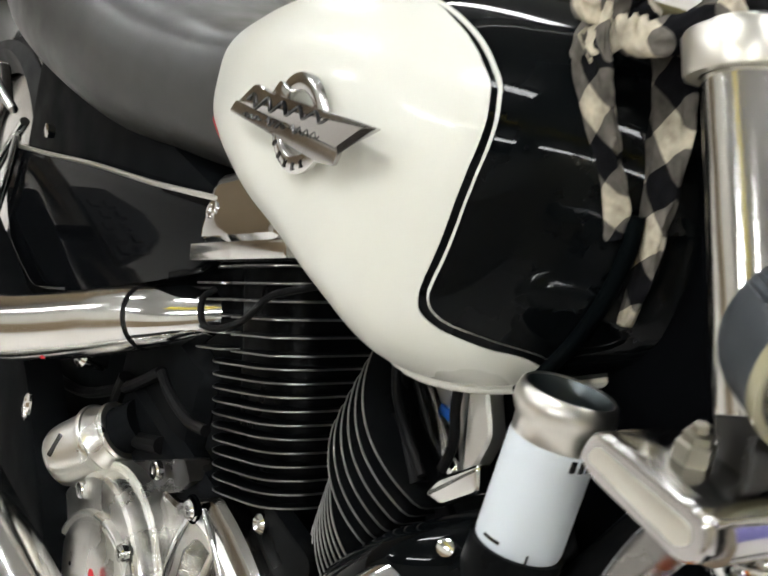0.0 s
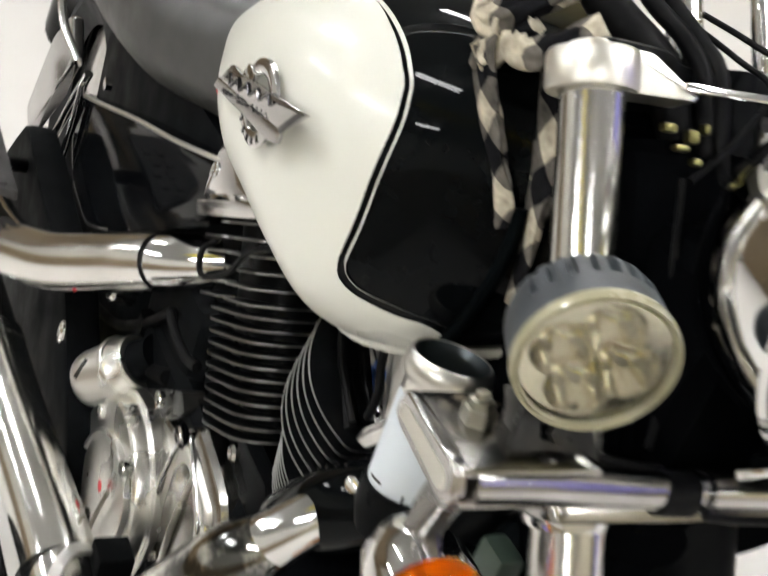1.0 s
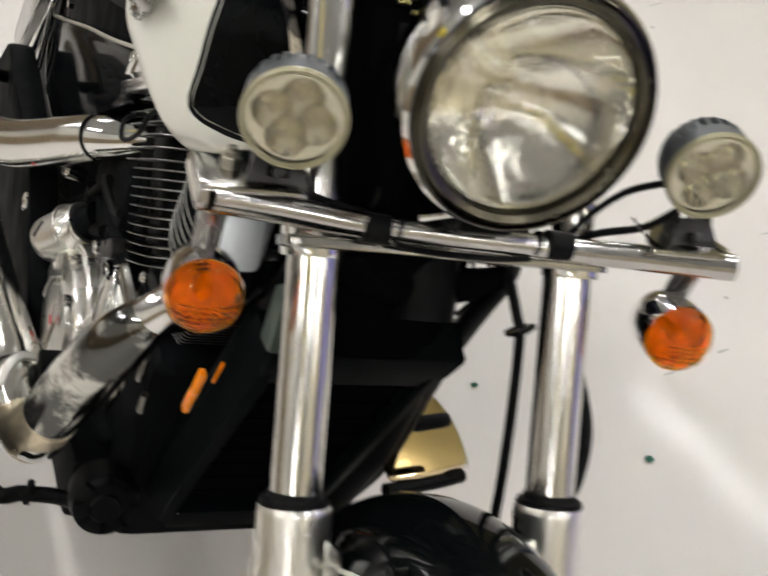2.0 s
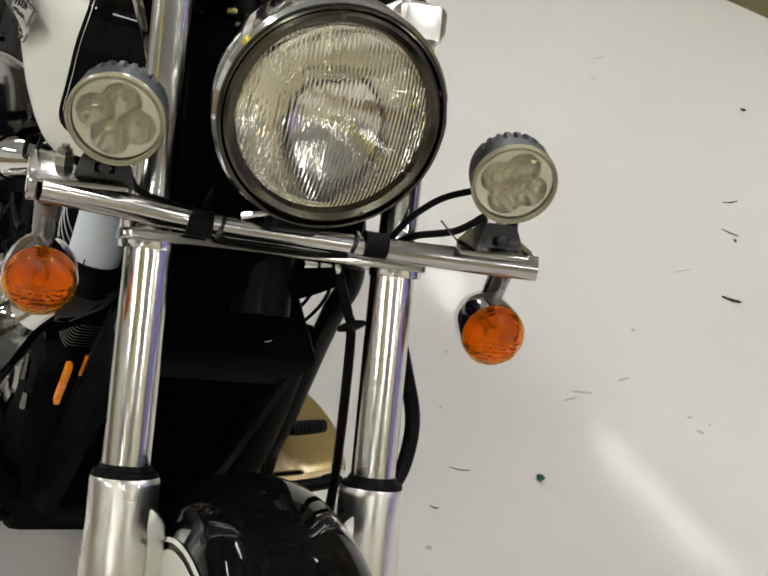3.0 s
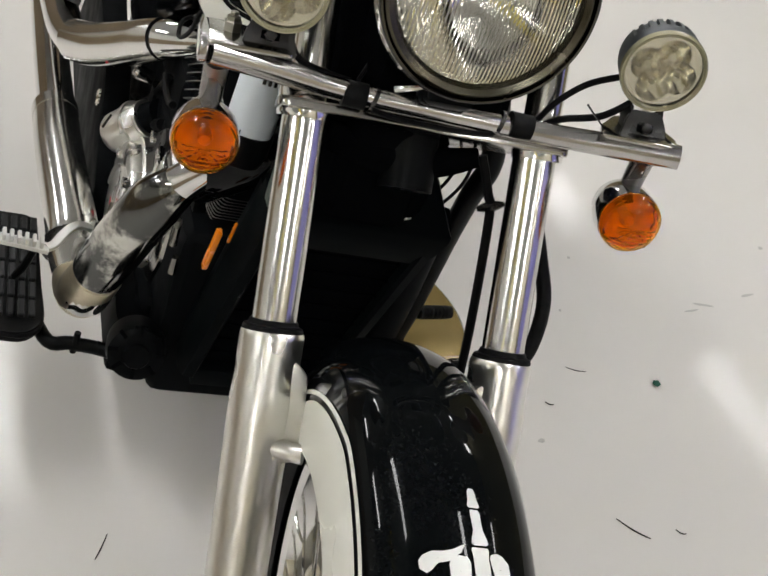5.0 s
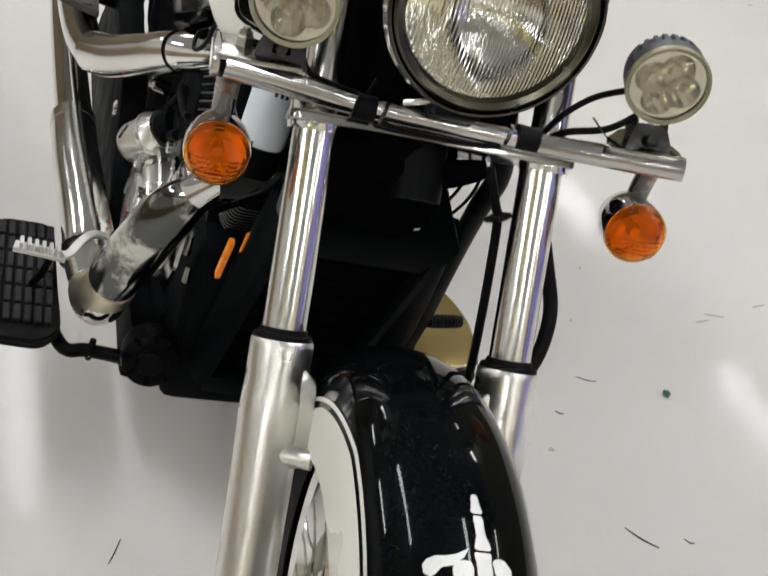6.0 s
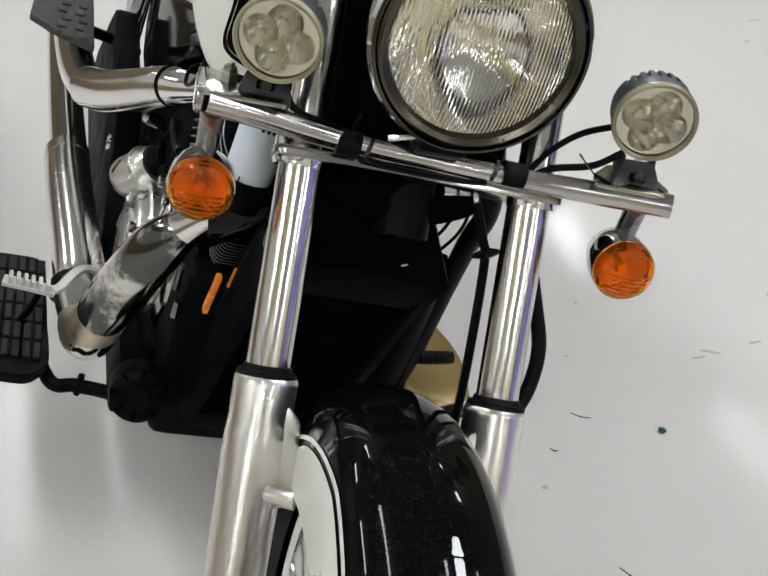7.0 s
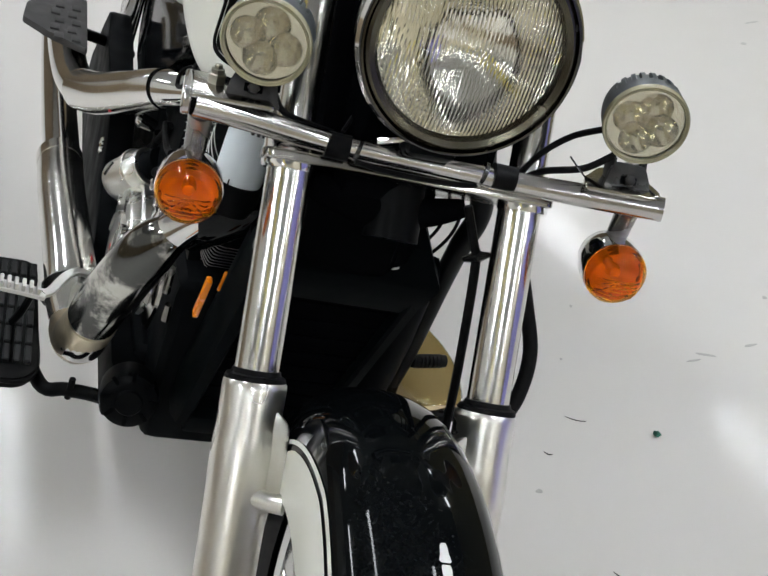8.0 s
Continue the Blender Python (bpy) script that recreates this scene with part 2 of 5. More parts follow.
LAMPWHITE = mat("white_lamp_enamel", (0.75, 0.75, 0.73), 0.5, vary=0.03)
BLUEDOOR = mat("violet_blue_door_paint", (0.23, 0.22, 0.58), 0.5, vary=0.06, scale=4)


def emit(name, col, power):
    m = bpy.data.materials.new(name)
    m.use_nodes = True
    nt = m.node_tree
    nt.nodes.remove(nt.nodes["Principled BSDF"])
    e = nt.nodes.new("ShaderNodeEmission")
    e.inputs[0].default_value = (*col, 1)
    e.inputs[1].default_value = power
    nt.links.new(e.outputs[0], nt.nodes["Material Output"].inputs[0])
    return m


TUBE = emit("fluorescent_tube_glow", (0.97, 0.985, 1.0), 66.0)


# ---- mesh helpers ----
def lin(a, b, n, endpoint=True):
    return np.linspace(a, b, n, endpoint=endpoint).tolist()


def obj(name, bm, material, angle=32):
    for f in bm.faces:
        f.smooth = True
    for e in bm.edges:
        if len(e.link_faces) == 2 and e.calc_face_angle(0) > radians(angle):
            e.smooth = False
    me = bpy.data.meshes.new(name)
    bm.to_mesh(me)
    bm.free()
    for k in (material if isinstance(material, (list, tuple)) else [material]):
        me.materials.append(k)
    return new(name, me)


def part(name, bm, material, parent, label="", angle=32):
    bmesh.ops.recalc_face_normals(bm, faces=bm.faces[:])
    ob = obj(name, bm, material, angle)
    ob.parent = parent
    if parent.type == "EMPTY":
        ob.matrix_parent_inverse = parent.matrix_basis.inverted()
    if label:
        ob["label"] = label
    return ob


def thing(name, bm, material, label, category, group="", kind="", angle=32):
    bmesh.ops.recalc_face_normals(bm, faces=bm.faces[:])
    return tagged(obj(name, bm, material, angle), label, category, group, kind)


def smooth_path(pts, n=6):
    P = [Vector(p) for p in pts]
    if len(P) < 3:
        return P
    out = []
    for i in range(len(P) - 1):
        a, b, c, d = P[max(i - 1, 0)], P[i], P[i + 1], P[min(i + 2, len(P) - 1)]
        for k in range(n):
            t = k / n
            out.append(0.5 * (2 * b + (c - a) * t + (2 * a - 5 * b + 4 * c - d) * t * t + (3 * b - a - 3 * c + d) * t ** 3))
    return out + [P[-1]]


def ring_loft(bm, rings, cap=True, close=True):
    vs = [[bm.verts.new(p) for p in r] for r in rings]
    n = len(vs[0])
    for a, b in zip(vs, vs[1:]):
        for i in range(n if close else n - 1):
            j = (i + 1) % n
            bm.faces.new((a[i], a[j], b[j], b[i]))
    if cap:
        bm.faces.new(vs[0])
        bm.faces.new(vs[-1][::-1])
    return vs


def sweep(pts, r, M=ID, segs=14, n=6, bm=None, cap=True):
    """A round rod along smoothed points; r is a radius or one per point."""
    bm = bm or bmesh.new()
    P = smooth_path(pts, n)
    rs = r if isinstance(r, (list, tuple)) else [r] * len(pts)
    k = (len(rs) - 1) / max(1, len(P) - 1)
    rad = [float(np.interp(i * k, range(len(rs)), rs)) for i in range(len(P))]
    t0 = (P[1] - P[0]).normalized()
    u = t0.orthogonal().normalized()
    rings = []
    for i, p in enumerate(P):
        t = (P[min(i + 1, len(P) - 1)] - P[max(i - 1, 0)]).normalized()
        u = (u - t * u.dot(t)).normalized()
        v = t.cross(u)
        rings.append([M @ (p + rad[i] * (math.cos(a) * u + math.sin(a) * v)) for a in lin(0, 2 * math.pi, segs, endpoint=False)])
    ring_loft(bm, rings, cap)
    return bm


def lathe(profile, M=ID, segs=40, bm=None, sx=1.0, sy=1.0):
    """Turns (radius, height) pairs round the z axis of M."""
    bm = bm or bmesh.new()
    rings = []
    for r, h in profile:
        rings.append([M @ Vector((max(r, 1e-5) * math.cos(a) * sx, max(r, 1e-5) * math.sin(a) * sy, h)) for a in lin(0, 2 * math.pi, segs, endpoint=False)])
    ring_loft(bm, rings, False)
    bmesh.ops.remove_doubles(bm, verts=bm.verts[:], dist=5e-5)
    return bm


def axis(o, d, up=(0, 0, 1)):
    """A pose at o whose z axis points along d, its y axis near up."""
    z = Vector(d).normalized()
    x = Vector(up).cross(z)
    x = x.normalized() if x.length > 1e-4 else z.orthogonal().normalized()
    y = z.cross(x)
    return Matrix(((x.x, y.x, z.x, o[0]), (x.y, y.y, z.y, o[1]), (x.z, y.z, z.z, o[2]), (0, 0, 0, 1)))


def box(c, size, M=ID, bev=0.004, segs=2, bm=None):
    b = bmesh.new()
    bmesh.ops.create_cube(b, size=1)
    for v in b.verts:
        v.co = Vector((v.co.x * size[0], v.co.y * size[1], v.co.z * size[2]))
    if bev:
        bmesh.ops.bevel(b, geom=b.edges[:], offset=bev, segments=segs, affect="EDGES", profile=0.6)
    for v in b.verts:
        v.co = M @ (v.co + Vector(c))
    if bm is None:
        return b
    return merge(bm, b)


def merge(bm, b):
    me = bpy.data.meshes.new("tmp")
    b.to_mesh(me)
    b.free()
    bm.from_mesh(me)
    bpy.data.meshes.remove(me)
    return bm


def plate(poly, th, M=ID, bev=0.003, segs=2, bm=None):
    """A polygon in the xy plane of M, pulled up by th, with bevelled rims."""
    b = bmesh.new()
    f = b.faces.new([b.verts.new((x, y, 0)) for x, y in poly])
    ex = bmesh.ops.extrude_face_region(b, geom=[f])
    for v in ex["geom"]:
        if isinstance(v, bmesh.types.BMVert):
            v.co.z += th
    if bev:
        bmesh.ops.bevel(b, geom=[e for e in b.edges if abs(e.verts[0].co.z - e.verts[1].co.z) < 1e-6], offset=bev, segments=segs, affect="EDGES", profile=0.6)
    for v in b.verts:
        v.co = M @ v.co
    if bm is None:
        return b
    return merge(bm, b)


def rounded(poly, r, n=5):
    """A polygon with its corners rounded."""
    out, P = [], [Vector((*p, 0)) for p in poly]
    for i, p in enumerate(P):
        a, c = P[i - 1], P[(i + 1) % len(P)]
        k = min(r, (a - p).length * 0.45, (c - p).length * 0.45)
        s, e = p + (a - p).normalized() * k, p + (c - p).normalized() * k
        for t in lin(0, 1, n):
            q = (1 - t) ** 2 * s + 2 * t * (1 - t) * p + t * t * e
            out.append((q.x, q.y))
    return out


def uv_planar(ob, M):
    """Lays a flat chart over a mesh, in the xy plane of M, in metres."""
    inv = M.inverted()
    lay = ob.data.uv_layers.new(name="chart")
    for l in ob.data.loops:
        q = inv @ ob.data.vertices[l.vertex_index].co
        lay.data[l.index].uv = (q.x * 10, q.y * 10)


XZ = Matrix(((1, 0, 0, 0), (0, 0, -1, 0), (0, 1, 0, 0), (0, 0, 0, 1)))  # polygon (x, z), pulled towards -y


def side(y):
    return BD @ Matrix.Translation((0, y, 0)) @ XZ


# ---- room ----
ROOM = pose(0, 0, 0, 0, 0, 13)  # the walls and rows of lamps stand askew to the front wheel


def slab(name, c, size, material, label, category):
    return thing(name, box(c, size, ROOM, bev=0), material, label, category, kind="structure")


slab("floor", (-1.4, -0.3, -0.05), (10.8, 6.8, 0.1), FLOORMAT, "pale grey glossy epoxy workshop floor with scuffs", "floor")
slab("wall_left", (-1.4, 3.05, 1.225), (10.8, 0.1, 2.45), OLIVEWALL, "plain tan panelled workshop wall", "wall")
slab("wall_right", (-1.4, -3.65, 1.225), (10.8, 0.1, 2.45), LIGHTWALL, "plain light grey painted workshop wall", "wall")
# Unseen; supplied to give the chrome its brown reflection.
slab("baseboard", (-1.4, -3.585, 0.55), (10.6, 0.03, 1.1), WALLMAT, "unseen tan boarding along the lower wall, supplied for its reflection", "boarding")
slab("wall_back", (-6.75, -0.3, 1.225), (0.1, 6.6, 2.45), WALLMAT, "plain tan panelled workshop wall", "wall")
slab("wall_front", (3.95, -0.3, 1.225), (0.1, 6.6, 2.45), PALEWALL, "plain cream grey painted workshop wall", "wall")
slab("ceiling", (-1.4, -0.3, 2.5), (10.8, 6.8, 0.1), CEILMAT, "grey boarded workshop ceiling", "ceiling")
# Unseen; supplied to give the fork chrome its violet band.
slab("door_1", (1.75, 2.985, 1.05), (2.4, 0.03, 2.1), BLUEDOOR, "unseen violet-blue door, supplied for its reflection in the chrome", "door")
slab("ceiling_beam", (1.6, -1.62, 2.37), (4.6, 0.20, 0.16), YELLOW, "yellow painted ceiling beam", "beam")


def ceiling_light():
    root = new("ceiling_light")
    root.matrix_basis = ROOM @ Matrix.Translation((0, 0, 2.45))
    M = root.matrix_basis.copy()
    part("housing", box((0, 0, -0.03), (1.26, 0.12, 0.06), M, 0.006), LAMPWHITE, root)
    for s in (-1, 1):
        part("tube", sweep([(-0.6, s * 0.03, -0.085), (0.6, s * 0.03, -0.085)], 0.015, M, 12), TUBE, root, "glowing white fluorescent tube")
        part("lamp_holder", box((s * 0.612, 0, -0.075), (0.02, 0.10, 0.06), M, 0.004), LAMPWHITE, root)
    return tagged(root, "white ceiling batten with two lit fluorescent tubes", "ceiling light", "ceiling lights")


LIGHT = ceiling_light()
first = True
for ln, off in ((-2.5, 0.0), (-0.74, -1.315), (1.05, 0.0), (2.80, 0.0)):
    for i in range(1 if off else 0, 4):
        m = ROOM @ Matrix.Translation((-4.63 + off + i * 2.63, ln, 2.45))
        if first:
            LIGHT.matrix_basis = m
            first = False
        else:
            copy_thing(LIGHT, m)

# ---- motorcycle ----
bike = tagged(new("motorcycle"), "black and cream cruiser motorcycle with much chrome, parked leaning", "motorcycle")
bike.location = (-0.6, -0.2, 0)


# fuel tank
TX = [-0.815, -0.805, -0.785, -0.75, -0.70, -0.65, -0.60, -0.54, -0.47, -0.40, -0.34, -0.29, -0.25, -0.225, -0.212]
TW = [0.02, 0.065, 0.125, 0.173, 0.192, 0.206, 0.216, 0.219, 0.218, 0.209, 0.184, 0.122, 0.083, 0.05, 0.02]
TB = [0.83, 0.812, 0.792, 0.775, 0.763, 0.757, 0.751, 0.744, 0.73, 0.72, 0.74, 0.774, 0.807, 0.838, 0.87]
TT = [0.85, 0.868, 0.885, 0.91, 0.94, 0.965, 0.985, 1.003, 1.018, 1.022, 1.018, 1.002, 0.975, 0.94, 0.90]


def spline(x, X, Y):
    """A smooth value through a table."""
    i = int(np.clip(np.searchsorted(X, x) - 1, 0, len(X) - 2))
    a, b, c, d = (Y[j] for j in (max(i - 1, 0), i, i + 1, min(i + 2, len(Y) - 1)))
    t = float(np.clip((x - X[i]) / (X[i + 1] - X[i]), 0, 1))
    return 0.5 * (2 * b + (c - a) * t + (2 * a - 5 * b + 4 * c - d) * t * t + (3 * b - a - 3 * c + d) * t ** 3)


def tank_point(x, th, lift=0.0):
    """A place on the tank's skin; th runs from -pi/2 (underside) by 0 (right flank) to pi/2 (top)."""
    w, zb, zt = (spline(x, TX, t) for t in (TW, TB, TT))
    zc = zb + (zt - zb) * 0.498
    c, s = math.cos(th), math.sin(th)
    h = (zt - zc) if s > 0 else (zc - zb)
    e = 2 / (2.5 if s > 0 else 4.42)
    y = -(w + lift) * math.copysign(abs(c) ** e, c)
    z = zc + (h + lift) * math.copysign(abs(s) ** e, s)
    return Vector((x, y, z))


def fuel_tank():
    bm = bmesh.new()
    xs = lin(TX[0], -0.75, 10, False) + lin(-0.75, -0.25, 40) + lin(-0.25, TX[-1], 8)[1:]
    rings = [[BD @ tank_point(x, t) for t in lin(-math.pi, math.pi, 96, endpoint=False)] for x in xs]
    ring_loft(bm, rings)
    tank = part("fuel_tank", bm, BLACK, bike, "gloss black teardrop fuel tank with cream side panels", 60)
    # cream panel bounded in front by the pinstripe: how far ahead it reaches round the flank
    V = [-1.57, -0.9, -0.695, -0.58, -0.515, -0.45, -0.392, -0.31, -0.26, -0.205, -0.13, -0.03, 0.03, 0.19, 0.286, 0.357, 0.5, 0.63, 0.716, 0.774, 0.86, 0.93]
    E = [-0.315, -0.296, -0.2975, -0.302, -0.308, -0.317, -0.324, -0.338, -0.348, -0.354, -0.3535, -0.350, -0.349, -0.349, -0.351, -0.354, -0.365, -0.392, -0.422, -0.465, -0.56, -0.68]

    def reach(th):
        return 0.003 + sum(float(np.interp(th + d, V, E)) for d in lin(-0.045, 0.045, 9)) / 9

    def panel_end(th):
        """Where the cream stops, a black gap behind the pinstripe."""
        step = (tank_point(reach(th), th + 0.01) - tank_point(reach(th), th - 0.01)).length
        slope = (reach(th + 0.01) - reach(th - 0.01)) / max(step, 1e-5)
        return reach(th) - 0.0068 * min(3.0, math.sqrt(1 + slope * slope))

    for sgn in (1, -1):
        S = Matrix.Diagonal((1, sgn, 1, 1))
        bm = bmesh.new()
        rings = []
        for th in lin(-1.57, 0.93, 110):
            xf = panel_end(th)
            rings.append([BD @ S @ tank_point(x, th, 0.0012) for x in lin(-0.8145, xf, 50)])
        ring_loft(bm, rings, False, False)
        panel = part("side_panel", bm, WHITE, tank, "cream white painted tank panel", 60)
        # pinstripe
        edge = []
        for th in lin(-0.80, 0.93, 220):
            edge.append((reach(th), th))
        C = [tank_point(x, t, 0.0014) for x, t in edge]
        N = [(tank_point(x, t, 0.01) - tank_point(x, t)).normalized() for x, t in edge]
        bm = bmesh.new()
        rings = []
        for i, c in enumerate(C):
            t = (C[min(i + 1, len(C) - 1)] - C[max(i - 1, 0)]).normalized()
            a = t.cross(N[i]).normalized()
            if a.x > 0:
                a = -a
            rings.append([BD @ S @ (c + a * k) for k in (0.0, 0.0034)])
        ring_loft(bm, rings, False, False)
        part("pinstripe", bm, WHITE, tank, "thin white pinstripe", 60)
    for sgn in (1, -1):
        S = Matrix.Diagonal((1, sgn, 1, 1))
        lip = [S @ (tank_point(x, -1.12, 0.0022)) for x in lin(-0.795, -0.262, 40)]
        part("seam_lip", sweep(lip, [0.0012] + [0.0042] * 38 + [0.0012], BD, 10, 1), WHITE, tank, "rolled lower seam of the tank")
    for x, th, w in ((-0.717, -0.39, 0.010), (-0.712, -0.46, 0.007), (-0.722, -0.33, 0.005)):
        q = tank_point(x, th, 0.0016)
        part("red_smear", plate([(-w * 0.3, -w), (w * 0.2, -w * 0.6), (w * 0.3, w), (-w * 0.1, w * 0.7)], 0.0004, BD @ axis(q, tank_point(x, th, 0.02) - q), 0), REDTAPE, tank)
    return tank


tank = fuel_tank()

# tank badge: banner over a ring, writing left as bars
bt = part("badge", plate(rounded([(-0.590, 0.857), (-0.569, 0.879), (-0.539, 0.881), (-0.471, 0.893), (-0.399, 0.906), (-0.436, 0.877), (-0.51, 0.867)], 0.004, 3), 0.005, side(-0.2295), 0.0018), BARCHROME, tank, "chrome banner badge over a ring")
part("badge_strip", plate(rounded([(-0.602, 0.845), (-0.595, 0.857), (-0.51, 0.866), (-0.437, 0.877), (-0.439, 0.864), (-0.462, 0.858), (-0.53, 0.853)], 0.003, 3), 0.0045, side(-0.229), 0.0015), BARCHROME, bt)
bm = bmesh.new()
ringp = [(0.024, 0), (0.0245, 0.003), (0.027, 0.0045), (0.034, 0.005), (0.0385, 0.003), (0.039, 0), (0.024, 0)]
lathe(ringp, BD @ Matrix.Translation((-0.504, -0.2258, 0.8715)) @ XZ, 40, bm, sx=0.98, sy=0.95)
part("badge_ring", bm, CHROME_WORN, bt)
part("badge_wing", plate(rounded([(-0.545, 0.880), (-0.537, 0.893), (-0.519, 0.890), (-0.523, 0.876)], 0.003, 3), 0.005, side(-0.2275), 0.0015), CHROME, bt)
ux = Vector((0.17, 0, 0.038)).normalized()
for a, b, hgt, off, r, waves in ((0.010, 0.128, 0.0105, 0.0085, 0.0011, 5), (0.008, 0.036, 0.004, -0.004, 0.0006, 3), (0.044, 0.074, 0.006, -0.0045, 0.0006, 3), (0.082, 0.124, 0.006, -0.0045, 0.0006, 4)):
    pts = []
    for k in range(4 * waves + 1):
        t = k / (4 * waves)
        up = math.sin(t * waves * 2 * math.pi) * hgt * (0.55 - 0.2 * t)
        o = Vector((-0.584, 0, 0.8535)) + ux * (a + (b - a) * t + up * 0.35) + Vector((0, -0.2351 + 0.0008 * (off < 0), off + up))
        pts.append(o)
    part("lettering_bar", sweep(pts, r, BD, 6, 3), PINBLACK, bt)
part("dark_inlay", plate([(-0.416, 0.8995), (-0.402, 0.9045), (-0.434, 0.8745), (-0.438, 0.8785)], 0.001, side(-0.2343), 0), PINBLACK, bt)
for k in range(5):
    a = radians(228 + k * 21)
    part("lettering_bar", box((0.0315, 0, 0), (0.006, 0.003, 0.0012), BD @ Matrix.Translation((-0.504, -0.2309, 0.8715)) @ XZ @ Matrix.Rotation(a, 4, "Z"), 0.0003, 1), PINBLACK, bt)

# seat
def seat():
    X = [-1.62, -1.55, -1.42, -1.25, -1.05, -0.90, -0.78, -0.72, -0.70]
    W = [0.09, 0.16, 0.19, 0.195, 0.185, 0.155, 0.13, 0.11, 0.06]
    Bz = [0.71, 0.67, 0.645, 0.645, 0.66, 0.69, 0.715, 0.74, 0.78]
    Tz = [0.80, 0.87, 0.89, 0.87, 0.85, 0.86, 0.885, 0.89, 0.87]
    rings = []
    for x in lin(X[0], X[-1], 50):
        w, zb, zt = (spline(x, X, t) for t in (W, Bz, Tz))
        rings.append([BD @ Vector((x, w * math.copysign(abs(math.cos(a)) ** 0.7, math.cos(a)), (zb + zt) / 2 + (zt - zb) / 2 * math.copysign(abs(math.sin(a)) ** 0.7, math.sin(a)))) for a in lin(0, 2 * math.pi, 56, endpoint=False)])
    bm = bmesh.new()
    ring_loft(bm, rings)
    return part("seat", bm, VINYL, bike, "dark grey padded vinyl saddle", 60)


seat()

# side cover with bright edge
cover = [(-1.37, 0.528), (-1.20, 0.579), (-1.029, 0.633), (-0.86, 0.681), (-0.714, 0.725), (-0.695, 0.69), (-0.72, 0.645), (-0.80, 0.592), (-1.024, 0.462), (-1.18, 0.385), (-1.30, 0.395), (-1.36, 0.44)]
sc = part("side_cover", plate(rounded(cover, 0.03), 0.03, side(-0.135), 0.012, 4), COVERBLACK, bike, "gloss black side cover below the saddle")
# Pale strip laid along the cover's top edge.
part("edge_strip", sweep([(-1.34, -0.163, 0.534), (-1.20, -0.165, 0.577), (-1.029, -0.166, 0.631), (-0.86, -0.165, 0.679), (-0.72, -0.16, 0.722)], 0.0032, BD, 8), CLAMP, sc)
# Plain near-black blocks added to close the gaps below the saddle.
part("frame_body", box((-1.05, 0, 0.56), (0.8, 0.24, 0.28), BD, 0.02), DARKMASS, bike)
part("swing_arm", box((-1.10, -0.01, 0.28), (0.70, 0.25, 0.36), BD, 0.05, 3), DARKMASS, bike, "black block standing for swing arm and battery box")
# Near-black block added to fill the gap behind the tank nose.
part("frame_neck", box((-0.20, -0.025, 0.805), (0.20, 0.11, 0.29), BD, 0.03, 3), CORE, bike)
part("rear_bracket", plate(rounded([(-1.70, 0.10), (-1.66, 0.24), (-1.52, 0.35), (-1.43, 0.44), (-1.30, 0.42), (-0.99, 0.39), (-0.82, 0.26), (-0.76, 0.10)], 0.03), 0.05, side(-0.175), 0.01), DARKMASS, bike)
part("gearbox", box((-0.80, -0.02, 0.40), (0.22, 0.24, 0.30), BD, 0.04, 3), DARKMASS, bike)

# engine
# Near-black block added to fill the gap under the engine.
part("sump", box((-0.66, -0.05, 0.20), (0.40, 0.24, 0.13), BD, 0.03, 3), DARKMASS, bike, "black block filling the space of the engine sump")
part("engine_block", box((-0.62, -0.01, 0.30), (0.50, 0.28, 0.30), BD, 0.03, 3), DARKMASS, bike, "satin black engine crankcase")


def fin_mesh(pol, yc, inner=0.74):
    """One cooling fin with a bright rim, as a ring of the given outline."""
    bm = bmesh.new()
    n = len(pol)
    lay = []
    for sc_, z in ((inner, 0.0), (0.992, 0.0004), (1.0, 0.0009), (1.0, 0.0021), (0.992, 0.0026), (inner, 0.0030)):
        lay.append([bm.verts.new((x * sc_, yc + (y - yc) * sc_, z)) for x, y in pol])
    for k, (p, q) in enumerate(zip(lay, lay[1:])):
        for j in range(n):
            f = bm.faces.new((p[j], p[(j + 1) % n], q[(j + 1) % n], q[j]))
            f.material_index = 1 if k in (1, 2, 3) else 0
    bmesh.ops.recalc_face_normals(bm, faces=bm.faces[:])
    ob = obj("fin", bm, [SATIN, FINEDGE], 50)
    return ob


